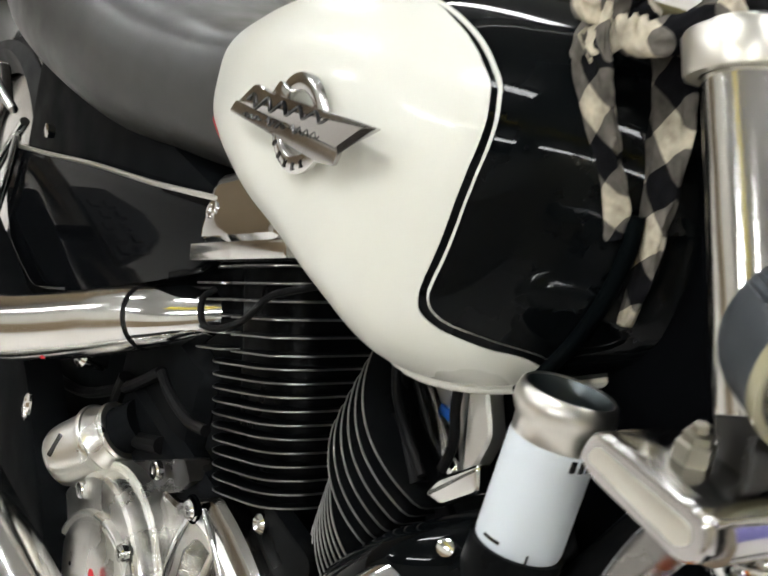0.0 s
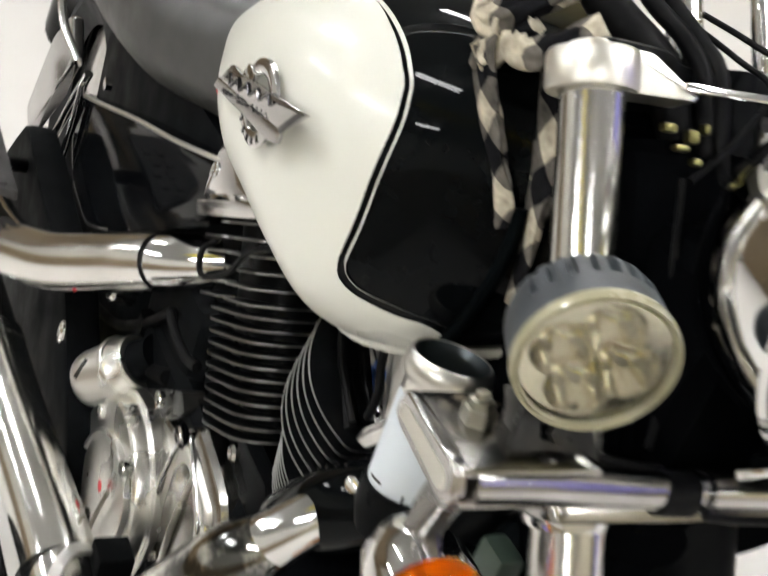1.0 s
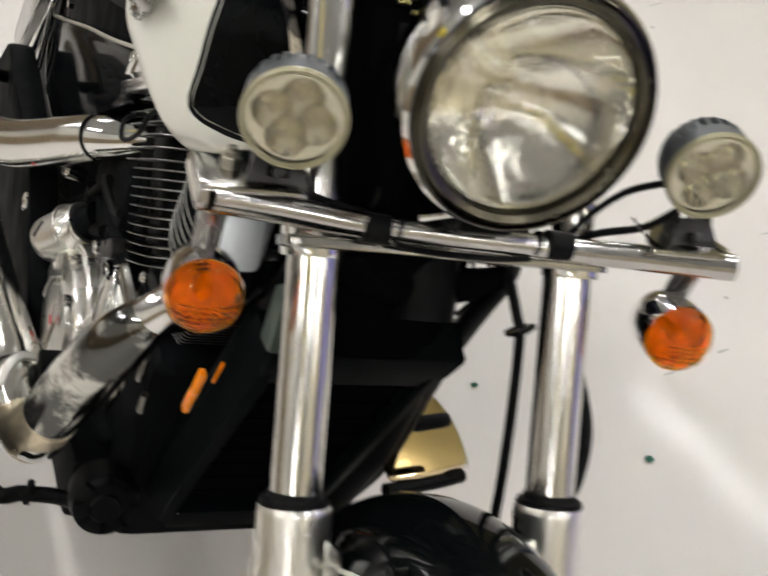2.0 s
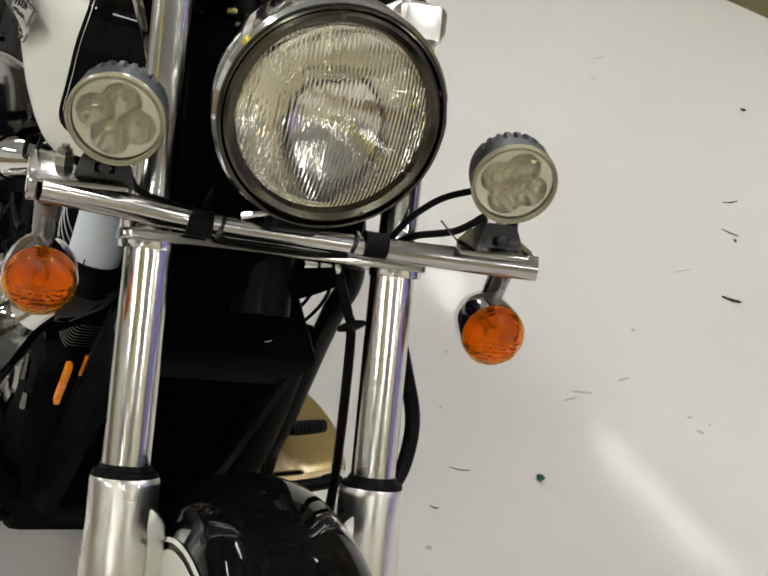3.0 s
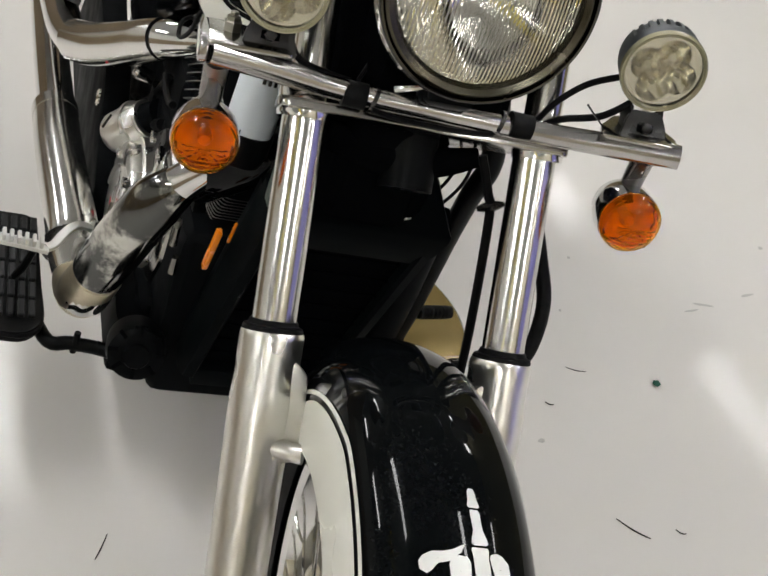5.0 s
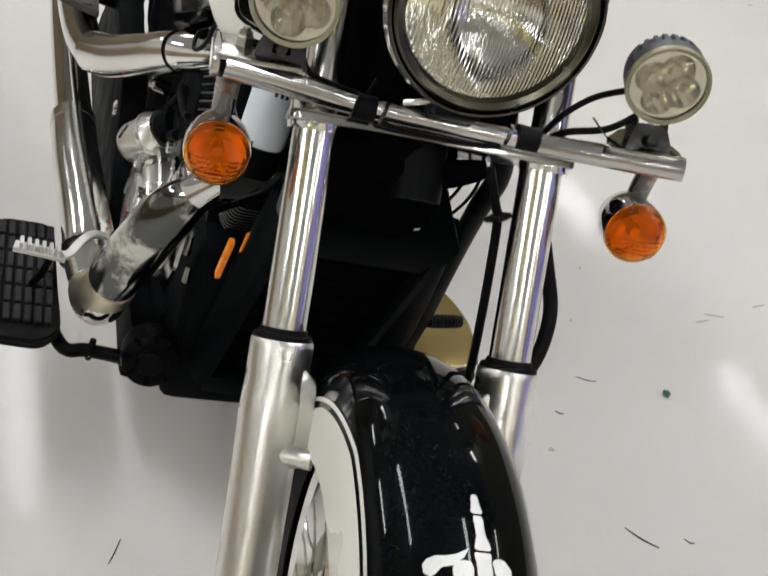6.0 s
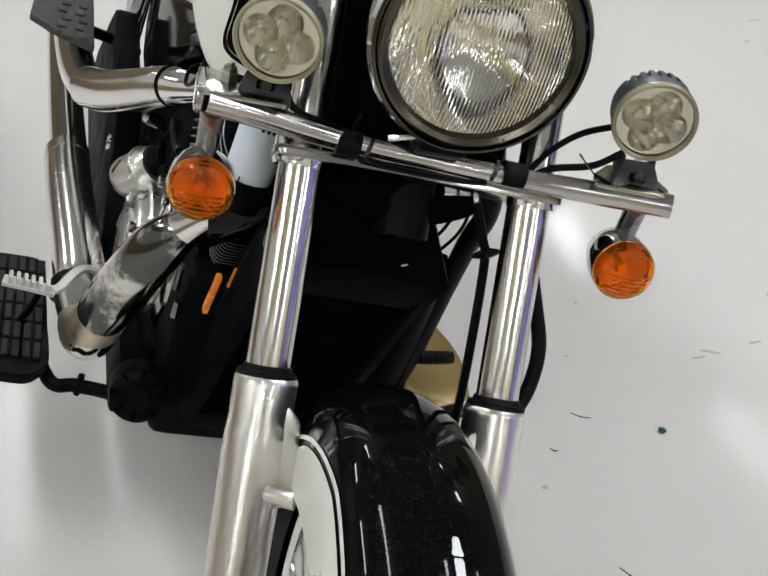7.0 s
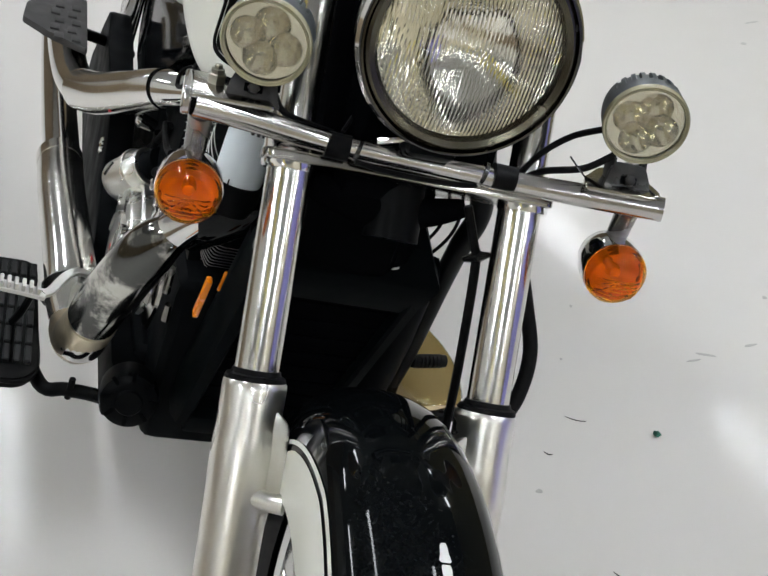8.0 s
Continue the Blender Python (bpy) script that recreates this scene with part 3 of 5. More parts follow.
def cylinder(name, base, tilt, count, pitch, a, b, yc, label, head, taper=0.0, head_fins=0, head_pitch=0.0165):
    """A finned cylinder whose axis leans by tilt degrees (ahead is positive); head fins stand back beside the plug."""
    A = BD @ Matrix.Translation(base) @ Matrix.Rotation(radians(tilt), 4, "Y")
    L = count * pitch + head_fins * head_pitch
    core = part(name, plate(rounded([(-a * 0.78, yc - b * 0.8), (a * 0.78, yc - b * 0.8), (a * 0.78, yc + b * 0.8), (-a * 0.78, yc + b * 0.8)], 0.05, 8), L + head, A @ Matrix.Translation((0, 0, -0.06)), 0.004), SATIN, bike, label)
    mesh = None
    for i in range(count):
        g = 1.0 - 0.06 * abs(i / count - 0.5) + taper * (i / count - 0.5)
        if mesh is None:
            ob = fin_mesh(rounded([(-a, yc - b), (a, yc - b), (a, yc + b), (-a, yc + b)], 0.055, 9), yc)
            mesh = ob.data
        else:
            ob = new("fin", mesh)
        ob.parent = core
        ob.matrix_basis = A @ Matrix.Translation((-0.004, 0, i * pitch)) @ Matrix.Diagonal((g, 1, 1, 1))
    mesh = None
    for i in range(head_fins):
        if mesh is None:
            pol = [(-0.104, -0.10), (-0.100, -0.142), (-0.043, -0.142), (-0.039, -0.10), (-0.020, -0.10), (-0.017, yc - b), (a - 0.02, yc - b), (a, yc - b + 0.03), (a, yc + b), (-a, yc + b)]
            ob = fin_mesh(rounded(pol, 0.005, 3), yc)
            mesh = ob.data
        else:
            ob = new("fin", mesh)
        ob.parent = core
        ob.matrix_basis = A @ Matrix.Translation((0, 0, count * pitch + i * head_pitch))
    return core, A


rear, RA = cylinder("rear_cylinder", (-0.575, 0, 0.472), -27, 11, 0.0128, 0.083, 0.11, -0.035, "black finned rear cylinder with bright fin edges", 0.08, 0.08, 6)
FA = BD @ Matrix.Translation((-0.582, 0, 0.466)) @ Matrix.Rotation(radians(37), 4, "Y")
FC = BD @ Matrix.Translation((-0.50, 0, 0.44)) @ Matrix.Rotation(radians(37), 4, "Y")


def front_cylinder():
    """The front barrel and head: bowed fins that end at the back along an upright line, to clear the rear cylinder."""
    core = part("front_cylinder", plate(rounded([(-0.045, -0.095), (0.03, -0.095), (0.03, 0.08), (-0.045, 0.08)], 0.03, 6), 0.27, FC @ Matrix.Translation((0, 0, -0.04)), 0.004), SATIN, bike, "black finned front cylinder with bright fin edges")
    heights = [(-0.012 + 0.0108 * i, 0.058) for i in range(15)] + [(0.156 + 0.0136 * i, 0.012 - 0.002 * i) for i in range(6)]
    for h, ahead in heights:
        back = -0.024 - 0.62 * (h - 0.036)
        mid = (back + ahead) / 2
        out = -0.108 - 0.042 * min(1.0, max(0.0, h / 0.16))
        bow = [(x, out + (x - mid) ** 2 / 0.16) for x in lin(back, ahead, 12)]
        pol = [(ahead, 0.08), (back, 0.08)] + bow
        ob = fin_mesh(rounded([(x - mid, y) for x, y in pol[::-1]], 0.012, 3), -0.03, 0.5)
        ob.parent = core
        ob.matrix_basis = FC @ Matrix.Translation((mid, 0, h))
    return core


front_cylinder()
lean = Matrix(((1, 0, 0, 0), (0, 1, 0.30, -0.30 * 0.28), (0, 0, 1, 0), (0, 0, 0, 1)))  # the cover narrows upwards
part("rocker_cover", box((0.040, -0.04, 0.280), (0.155, 0.25, 0.07), RA @ lean, 0.016, 3), CHROME, bike, "chrome rocker cover")
part("head_flange", box((0.035, -0.04, 0.238), (0.19, 0.258, 0.018), RA, 0.004), CHROME_WORN, bike)
for yy in (-0.164, 0.085):
    part("cover_bolt", lathe([(0, 0.002), (0.005, 0.002), (0.0055, 0.004), (0.0085, 0.0035), (0.0095, 0.001), (0.0095, -0.001), (0, -0.001)], RA @ axis((-0.018, yy, 0.278), (0, -1, 0.3))), CHROME, bike)
part("front_head", box((0.0, 0.0, 0.262), (0.155, 0.185, 0.10), FA, 0.03, 4), SATIN, bike, "satin black front cylinder head")
part("plug_lead", sweep([(-0.70, -0.15, 0.635), (-0.694, -0.165, 0.626), (-0.672, -0.17, 0.612), (-0.642, -0.168, 0.623), (-0.608, -0.165, 0.652), (-0.582, -0.165, 0.687), (-0.558, -0.16, 0.707), (-0.52, -0.14, 0.735)], 0.0034, BD, 10), RUBBER, bike)
part("plug_cap", sweep([(-0.428, -0.113, 0.666), (-0.421, -0.113, 0.657), (-0.401, -0.113, 0.642), (-0.381, -0.113, 0.629)], [0.0105, 0.0088, 0.0095, 0.0105], BD, 12), RUBBER, bike)
part("plug_lead", sweep([(-0.431, -0.10, 0.664), (-0.452, -0.10, 0.687), (-0.475, -0.09, 0.75)], 0.0052, BD, 10), RUBBER, bike)
ic = part("intake_cover", plate(rounded([(-0.445, 0.715), (-0.431, 0.695), (-0.394, 0.670), (-0.354, 0.654), (-0.346, 0.666), (-0.381, 0.680), (-0.417, 0.703), (-0.425, 0.735)], 0.006), 0.014, side(-0.098), 0.005, 3), CHROME, bike, "chrome intake cover behind the cylinder")
part("intake_plate", plate(rounded([(-0.428, 0.74), (-0.416, 0.704), (-0.378, 0.681), (-0.361, 0.686), (-0.372, 0.72), (-0.376, 0.75)], 0.005), 0.010, side(-0.092), 0.003), PEDALALU, ic)
part("intake_plate", plate(rounded([(-0.374, 0.745), (-0.372, 0.718), (-0.353, 0.676), (-0.340, 0.662), (-0.330, 0.684), (-0.327, 0.711), (-0.352, 0.745)], 0.007), 0.018, side(-0.094), 0.006, 3), PEDALALU, ic)
part("intake_flange", plate(rounded([(-0.364, 0.634), (-0.356, 0.654), (-0.322, 0.692), (-0.312, 0.672), (-0.342, 0.638)], 0.006), 0.016, side(-0.104), 0.005, 3), CHROME_WORN, ic)
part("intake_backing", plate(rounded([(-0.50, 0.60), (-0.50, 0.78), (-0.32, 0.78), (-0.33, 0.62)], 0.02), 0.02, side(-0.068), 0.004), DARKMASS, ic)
part("intake_hose", sweep([(-0.452, -0.116, 0.72), (-0.432, -0.120, 0.685), (-0.402, -0.120, 0.662), (-0.372, -0.120, 0.645)], 0.004, BD, 10), RUBBER, ic)
part("intake_hose", sweep([(-0.376, -0.114, 0.75), (-0.366, -0.118, 0.715), (-0.354, -0.118, 0.688), (-0.356, -0.118, 0.662)], 0.0042, BD, 10), RUBBER, ic)
part("intake_clip", box((-0.384, -0.1035, 0.692), (0.022, 0.004, 0.008), BD, 0.002), mat("blue_clip", (0.02, 0.12, 0.5), 0.4), bike)

# right crankcase cover
def ellipse(cx, cz, a, b, turn=0.0, n=48):
    """A closed oval in the (x, z) plane."""
    c, s = math.cos(turn), math.sin(turn)
    return [(cx + a * math.cos(t) * c - b * math.sin(t) * s, cz + a * math.cos(t) * s + b * math.sin(t) * c) for t in lin(0, 2 * math.pi, n, endpoint=False)]


def stepped(poly, levels, M):
    """Rings of one outline, each shrunk by d metres towards its middle at height h, closed on top."""
    cx, cz = sum(p[0] for p in poly) / len(poly), sum(p[1] for p in poly) / len(poly)
    rings = []
    for d, h in levels:
        ring = []
        for x, z in poly:
            k = 1 - d / max(1e-4, math.hypot(x - cx, z - cz))
            ring.append(M @ Vector((cx + (x - cx) * k, cz + (z - cz) * k, h)))
        rings.append(ring)
    bm = bmesh.new()
    ring_loft(bm, rings)
    return bm


clutch = [(-0.835, 0.318), (-0.795, 0.356), (-0.757, 0.376), (-0.717, 0.383), (-0.677, 0.373), (-0.645, 0.352), (-0.622, 0.320), (-0.613, 0.285), (-0.620, 0.240), (-0.642, 0.190), (-0.69, 0.130), (-0.75, 0.098), (-0.812, 0.092), (-0.861, 0.119), (-0.879, 0.193), (-0.866, 0.270)]
clutch = rounded(clutch, 0.02, 3)
cc = part("crankcase_cover", stepped(clutch, ((-0.009, 0.0), (-0.009, 0.020), (-0.007, 0.022), (-0.002, 0.022), (0.0, 0.024), (0.001, 0.036), (0.003, 0.0405), (0.007, 0.0430), (0.011, 0.0435), (0.035, 0.0445), (0.07, 0.0450)), side(-0.150)), CASE, bike, "polished alloy clutch side cover", 24)
cap = ellipse(-0.728, 0.260, 0.108, 0.072, 0.62, 56)
part("clutch_cap", stepped(cap, ((-0.002, 0.0), (-0.001, 0.006), (0.0005, 0.0075), (0.0035, 0.0075), (0.005, 0.006), (0.0065, 0.003), (0.010, 0.003), (0.012, 0.005), (0.030, 0.0065), (0.05, 0.007)), side(-0.1945)), CASE, cc, "oval polished inspection cap", 24)
part("red_dot", lathe([(0.0075, 0), (0.0075, 0.0008), (0, 0.001)], BD @ Matrix.Translation((-0.706, -0.208, 0.282)) @ XZ, 14), REDTAPE, cc)
part("cap_groove", sweep([(-0.70, -0.2105, 0.215), (-0.688, -0.2115, 0.25), (-0.668, -0.2105, 0.305)], 0.003, BD, 8), STEEL, cc)
# crankcase flank ahead of it: a shelf above and a fan-shaped cover with two ridges
shelf = [(-0.86, 0.305), (-0.823, 0.342), (-0.745, 0.400), (-0.667, 0.456), (-0.645, 0.443), (-0.660, 0.420), (-0.693, 0.392), (-0.714, 0.385), (-0.776, 0.30), (-0.83, 0.26)]
part("case_shelf", plate(rounded(shelf, 0.006, 3), 0.03, side(-0.125), 0.003, 2), DULLSTEEL, cc, "dull grey casting above the cover")
fan = [(-0.700, 0.402), (-0.662, 0.409), (-0.628, 0.436), (-0.592, 0.464), (-0.545, 0.461), (-0.490, 0.448), (-0.466, 0.415), (-0.470, 0.33), (-0.52, 0.24), (-0.60, 0.18), (-0.66, 0.16), (-0.69, 0.30)]
part("case_flank", stepped(rounded(fan, 0.015, 4), ((0.0, 0.0), (0.0, 0.020), (0.004, 0.027), (0.010, 0.030), (0.05, 0.033)), side(-0.128)), DARKCHROME, cc, "fan-shaped dulled crankcase flank", 24)
face = [(-0.618, 0.425), (-0.606, 0.430), (-0.560, 0.436), (-0.500, 0.425), (-0.490, 0.395), (-0.52, 0.30), (-0.58, 0.235), (-0.605, 0.25), (-0.622, 0.32)]
part("flank_face", stepped(rounded(face, 0.010, 4), ((-0.006, 0.0), (-0.003, 0.005), (0.0, 0.007), (0.004, 0.005), (0.007, 0.003), (0.04, 0.002)), side(-0.158)), CASE, cc, "raised pale panel with a rolled rim", 24)
part("case_rib", sweep([(-0.613, -0.158, 0.438), (-0.621, -0.164, 0.40), (-0.628, -0.166, 0.34), (-0.620, -0.164, 0.27), (-0.60, -0.16, 0.22)], [0.004, 0.004, 0.004, 0.005, 0.004], BD, 12), CHROME, cc)
part("case_rib", sweep([(-0.600, -0.158, 0.442), (-0.565, -0.163, 0.437), (-0.53, -0.165, 0.42), (-0.502, -0.165, 0.395), (-0.50, -0.16, 0.34)], [0.004, 0.004, 0.004, 0.005, 0.004], BD, 12), CHROME, cc)
part("case_rib", sweep([(-0.560, -0.160, 0.43), (-0.57, -0.164, 0.35), (-0.575, -0.164, 0.27)], [0.003, 0.004, 0.004], BD, 10), CASE, cc)
# Near-black wall stands in for the shade inside the shallow well.
part("bolt_well", lathe([(0.0145, 0.0), (0.0145, 0.003), (0.013, 0.0035), (0.0115, -0.002), (0, -0.002)], BD @ Matrix.Translation((-0.612, -0.162, 0.436)) @ XZ, 20), CORE, cc)
for bx_, by_, bz_ in ((-0.664, -0.196, 0.345), (-0.702, -0.160, 0.418), (-0.612, -0.162, 0.436), (-0.80, -0.193, 0.325), (-0.845, -0.19, 0.20), (-0.655, -0.195, 0.215), (-0.70, -0.195, 0.145), (-0.495, -0.158, 0.405)):
    part("case_bolt", lathe([(0.0105, 0), (0.0105, 0.006), (0.009, 0.008), (0.0045, 0.008), (0.004, 0.004), (0, 0.004)], BD @ Matrix.Translation((bx_, by_, bz_)) @ XZ, 16), CHROME, cc)
LK = BD @ axis((-0.830, -0.172, 0.370), (-0.6, -0.6, -0.9), (0.3, -0.3, 1))
bc = part("linkage_cover", lathe([(0.0, 0.066), (0.025, 0.065), (0.034, 0.060), (0.0375, 0.052), (0.0385, 0.043), (0.0385, 0.006), (0.042, 0.004), (0.043, 0.0), (0.042, -0.004), (0.028, -0.006)], LK, 44), CASE, bike, "small round chrome linkage cover")
# Black bar laid on for the shade of an open slot.
part("slot", box((0.038, 0.0, 0.036), (0.003, 0.006, 0.028), LK @ Matrix.Rotation(1.25, 4, "Z") @ Matrix.Translation((0, 0, 0.036)) @ Matrix.Rotation(0.7, 4, "X") @ Matrix.Translation((0, 0, -0.036)), 0.001), PINBLACK, bc)
part("cover_neck", lathe([(0.040, -0.004), (0.037, -0.010), (0.034, -0.022), (0.036, -0.026), (0.035, -0.030), (0.0, -0.031)], LK, 32), CASE, bc)
part("cover_boot", lathe([(0.0, -0.030), (0.028, -0.030), (0.026, -0.06), (0.0, -0.06)], LK, 32), DARKMASS, bc)
part("oval_cap", lathe([(0.011, 0), (0.011, 0.003), (0.008, 0.006), (0, 0.007)], BD @ Matrix.Translation((-0.912, -0.234, 0.366)) @ XZ, 24, sx=0.8, sy=1.7), CHROME, bike)
part("hose_clip", lathe([(0.012, 0), (0.014, 0.03), (0.01, 0.035), (0, 0.035)], BD @ axis((-0.92, -0.15, 0.42), (0, -1, 0.3))), CHROME, bike)
part("foot_bracket", plate(rounded([(-0.545, 0.36), (-0.55, 0.47), (-0.53, 0.50), (-0.45, 0.50), (-0.42, 0.40), (-0.45, 0.34)], 0.01), 0.02, side(-0.115), 0.004), SATIN, bike)
part("bracket_bolt", lathe([(0.010, 0), (0.010, 0.005), (0.007, 0.008), (0.004, 0.006), (0, 0.006)], BD @ Matrix.Translation((-0.531, -0.135, 0.478)) @ XZ, 20), CHROME_WORN, bike)

# exhaust
up1 = [(-0.68, -0.03, 0.61), (-0.745, -0.092, 0.585), (-0.8, -0.160, 0.548), (-0.88, -0.202, 0.495), (-0.97, -0.245, 0.44), (-1.07, -0.28, 0.4), (-1.25, -0.3, 0.375), (-1.6, -0.31, 0.36), (-1.9, -0.31, 0.36)]
ex1 = part("exhaust_pipe", sweep(up1, [0.030, 0.032, 0.0338, 0.036, 0.036, 0.036, 0.036, 0.04, 0.045], BD, 28), CHROME, bike, "chrome exhaust pipe from the rear cylinder")
part("heat_shield", sweep([(-0.806, -0.168, 0.544), (-0.84, -0.186, 0.5215), (-0.88, -0.204, 0.495), (-0.97, -0.247, 0.44), (-1.05, -0.277, 0.405)], [0.0350, 0.037, 0.0385, 0.0395, 0.0395], BD, 28), PIPECHROME, ex1)
# Thin black ring stands in for the dark gap at the shield's end.
part("gap_ring", sweep([(-0.8045, -0.1672, 0.5450), (-0.8053, -0.1676, 0.5445)], 0.0351, BD, 28), PINBLACK, ex1)
part("red_mark", box((-0.90, -0.2362, 0.4475), (0.02, 0.006, 0.008), BD, 0.002), REDTAPE, ex1)
lo1 = [(-0.31, -0.13, 0.62), (-0.322, -0.175, 0.57), (-0.345, -0.205, 0.51), (-0.39, -0.23, 0.41), (-0.435, -0.245, 0.32), (-0.475, -0.253, 0.255), (-0.54, -0.2578, 0.243), (-0.65, -0.264, 0.255), (-0.9, -0.282, 0.255), (-1.4, -0.302, 0.25), (-1.9, -0.312, 0.25)]
ex2 = part("exhaust_pipe", sweep(lo1, [0.022, 0.024, 0.03, 0.034, 0.036, 0.040, 0.036, 0.036, 0.036, 0.036, 0.040], BD, 28), CHROME, bike, "chrome exhaust pipe from the front cylinder")
part("header_bend", sweep([(-0.432, -0.245, 0.325), (-0.455, -0.2505, 0.285), (-0.478, -0.2535, 0.253), (-0.51, -0.2575, 0.243), (-0.54, -0.2585, 0.2425)], [0.0375, 0.0395, 0.0408, 0.0395, 0.0372], BD, 28), TANPIPE, ex2, "tan pipe bend")
part("heat_shield", sweep([(-0.323, -0.18, 0.562), (-0.345, -0.207, 0.51), (-0.39, -0.232, 0.41), (-0.43, -0.246, 0.33)], [0.022, 0.037, 0.040, 0.0375], BD, 28), MOTTLED, ex2, "chrome heat shield with dark reflections painted as blotches")
part("heat_shield", sweep([(-0.515, -0.2568, 0.2445), (-0.58, -0.264, 0.248), (-0.65, -0.268, 0.256), (-0.9, -0.286, 0.256), (-1.03, -0.2915, 0.2547)], [0.0355, 0.041, 0.0425, 0.0425, 0.0425], BD, 28), PIPECHROME, ex2)
part("shield_band", sweep([(-1.018, -0.291, 0.2548), (-1.052, -0.2925, 0.2545)], [0.0434, 0.0434], BD, 28), PIPECHROME, ex2)
part("header_sleeve", sweep([(-0.25, -0.07, 0.672), (-0.285, -0.11, 0.634), (-0.325, -0.14, 0.588), (-0.375, -0.15, 0.53)], [0.03, 0.037, 0.038, 0.027], BD, 28), BLACK, ex2, "gloss black exhaust sleeve")
part("sleeve_bolt", lathe([(0.0065, 0), (0.0065, 0.006), (0.004, 0.007), (0, 0.007)], BD @ axis((-0.292, -0.151, 0.645), (0.4, -0.8, 0.4)), 12), CHROME, ex2)
# Thin black ring drawn for the dark line round the lower pipe.
part("gap_ring", sweep([(-0.600, -0.2735, 0.2505), (-0.602, -0.2737, 0.2506)], 0.0426, BD, 28), PINBLACK, ex2)

# radiator with guard
RT_, RB_ = Vector((-0.150, 0, 0.640)), Vector((-0.337, 0, 0.204))
rd = (RT_ - RB_).normalized()
rad_m = BD @ Matrix(((0, rd.x, rd.z, RT_.x), (1, 0, 0, 0), (0, rd.z, -rd.x, RT_.z), (0, 0, 0, 1)))  # x left, y up along it, z ahead
H = (RT_ - RB_).length
outer = [(-0.118, 0.035 - H), (-0.09, -H), (0.09, -H), (0.115, 0.035 - H), (0.113, -0.03), (0.09, 0.0), (-0.09, 0.0), (-0.118, -0.03)]
rg = part("radiator", plate(outer, 0.05, rad_m @ Matrix.Translation((0, 0, -0.075)), 0.008, 2), GUARD, bike, "black radiator with a plastic guard")
part("core", box((0, -H / 2 - 0.02, -0.045), (0.200, H - 0.10, 0.05), rad_m, 0.002, 1), CORE, rg)
for k in range(9):
    part("core_fin", box((0, -0.10 - k * 0.041, -0.018), (0.195, 0.003, 0.004), rad_m, 0.001, 1), CORE, rg)
for sx_ in (-1, 1):
    bm = bmesh.new()
    # a side rail with a flat face and a sloping flank
    for y0, y1 in ((-0.005, 0.03 - H),):
        rings = []
        for y in (y0, (y0 + y1) / 2, y1):
            rings.append([rad_m @ Vector((sx_ * a, y, b)) for a, b in ((0.090, -0.030), (0.092, -0.004), (0.096, 0.0), (0.110, -0.003), (0.119, -0.018), (0.121, -0.050), (0.10, -0.055))])
        ring_loft(bm, rings)
    part("guard_rail", bm, GUARD, rg)
hood = []
for hw, y, z in ((0.070, 0.050, -0.085), (0.084, 0.041, -0.040), (0.088, 0.036, -0.027), (0.100, 0.018, -0.011), (0.112, 0.002, 0.001), (0.113, -0.006, 0.003), (0.111, -0.040, 0.001), (0.106, -0.075, -0.006), (0.10, -0.080, -0.03)):
    hood.append([rad_m @ Vector(p) for p in ((-hw, y, z), (-hw * 0.6, y, z), (0, y, z), (hw * 0.6, y, z), (hw, y, z), (hw + 0.002, y - 0.004, z - 0.030), (0, y - 0.010, z - 0.040), (-hw - 0.002, y - 0.004, z - 0.030))])
bm = bmesh.new()
ring_loft(bm, hood)
part("guard_hood", bm, GUARD, rg, "sloping top hood of the radiator guard", 25)
part("guard_sill", box((0, 0.03 - H, -0.012), (0.19, 0.05, 0.022), rad_m, 0.005), GUARD, rg)
part("hood_bolt", lathe([(0.006, 0), (0.006, 0.004), (0.003, 0.005), (0, 0.005)], rad_m @ Matrix.Translation((0.045, 0.018, -0.010)), 12), DARKCHROME, rg)
for a, b in ((0.105, 0.0), (0.118, 0.012)):
    part("radiator_wire", sweep([(-0.16 + b, a - 0.035, 0.79), (-0.175 + b, a - 0.012, 0.74), (-0.195 + b, a - 0.006, 0.69), (-0.23 + b, a - 0.02, 0.62)], 0.0022, BD, 8), RUBBER, rg)
part("coolant_tank", box((-0.15, -0.117, 0.680), (0.03, 0.022, 0.066), BD, 0.006), mat("dark_green_plastic", (0.03, 0.045, 0.035), 0.4), bike)

for px_, py_, pz_, tall in ((-0.372, -0.165, 0.430, 0.045), (-0.355, -0.160, 0.395, 0.03)):
    part("engine_stud", sweep([(px_, py_, pz_), (px_ + 0.006, py_ - 0.002, pz_ + tall)], [0.006, 0.005], BD, 10), BRACKET, bike)

# frame tubes
part("down_tube", sweep([(-0.17, -0.03, 0.86), (-0.20, -0.085, 0.72), (-0.27, -0.10, 0.52), (-0.37, -0.085, 0.24), (-0.45, -0.08, 0.17), (-0.9, -0.09, 0.14)], 0.016, BD, 14), SATIN, bike)
part("down_tube", sweep([(-0.13, 0.085, 0.84), (-0.17, 0.133, 0.745), (-0.20, 0.142, 0.676), (-0.25, 0.164, 0.586), (-0.30, 0.186, 0.465), (-0.315, 0.188, 0.39), (-0.335, 0.182, 0.30), (-0.39, 0.15, 0.18), (-0.48, 0.11, 0.14), (-0.9, 0.11, 0.14)], 0.0145, BD, 14), SATIN, bike)
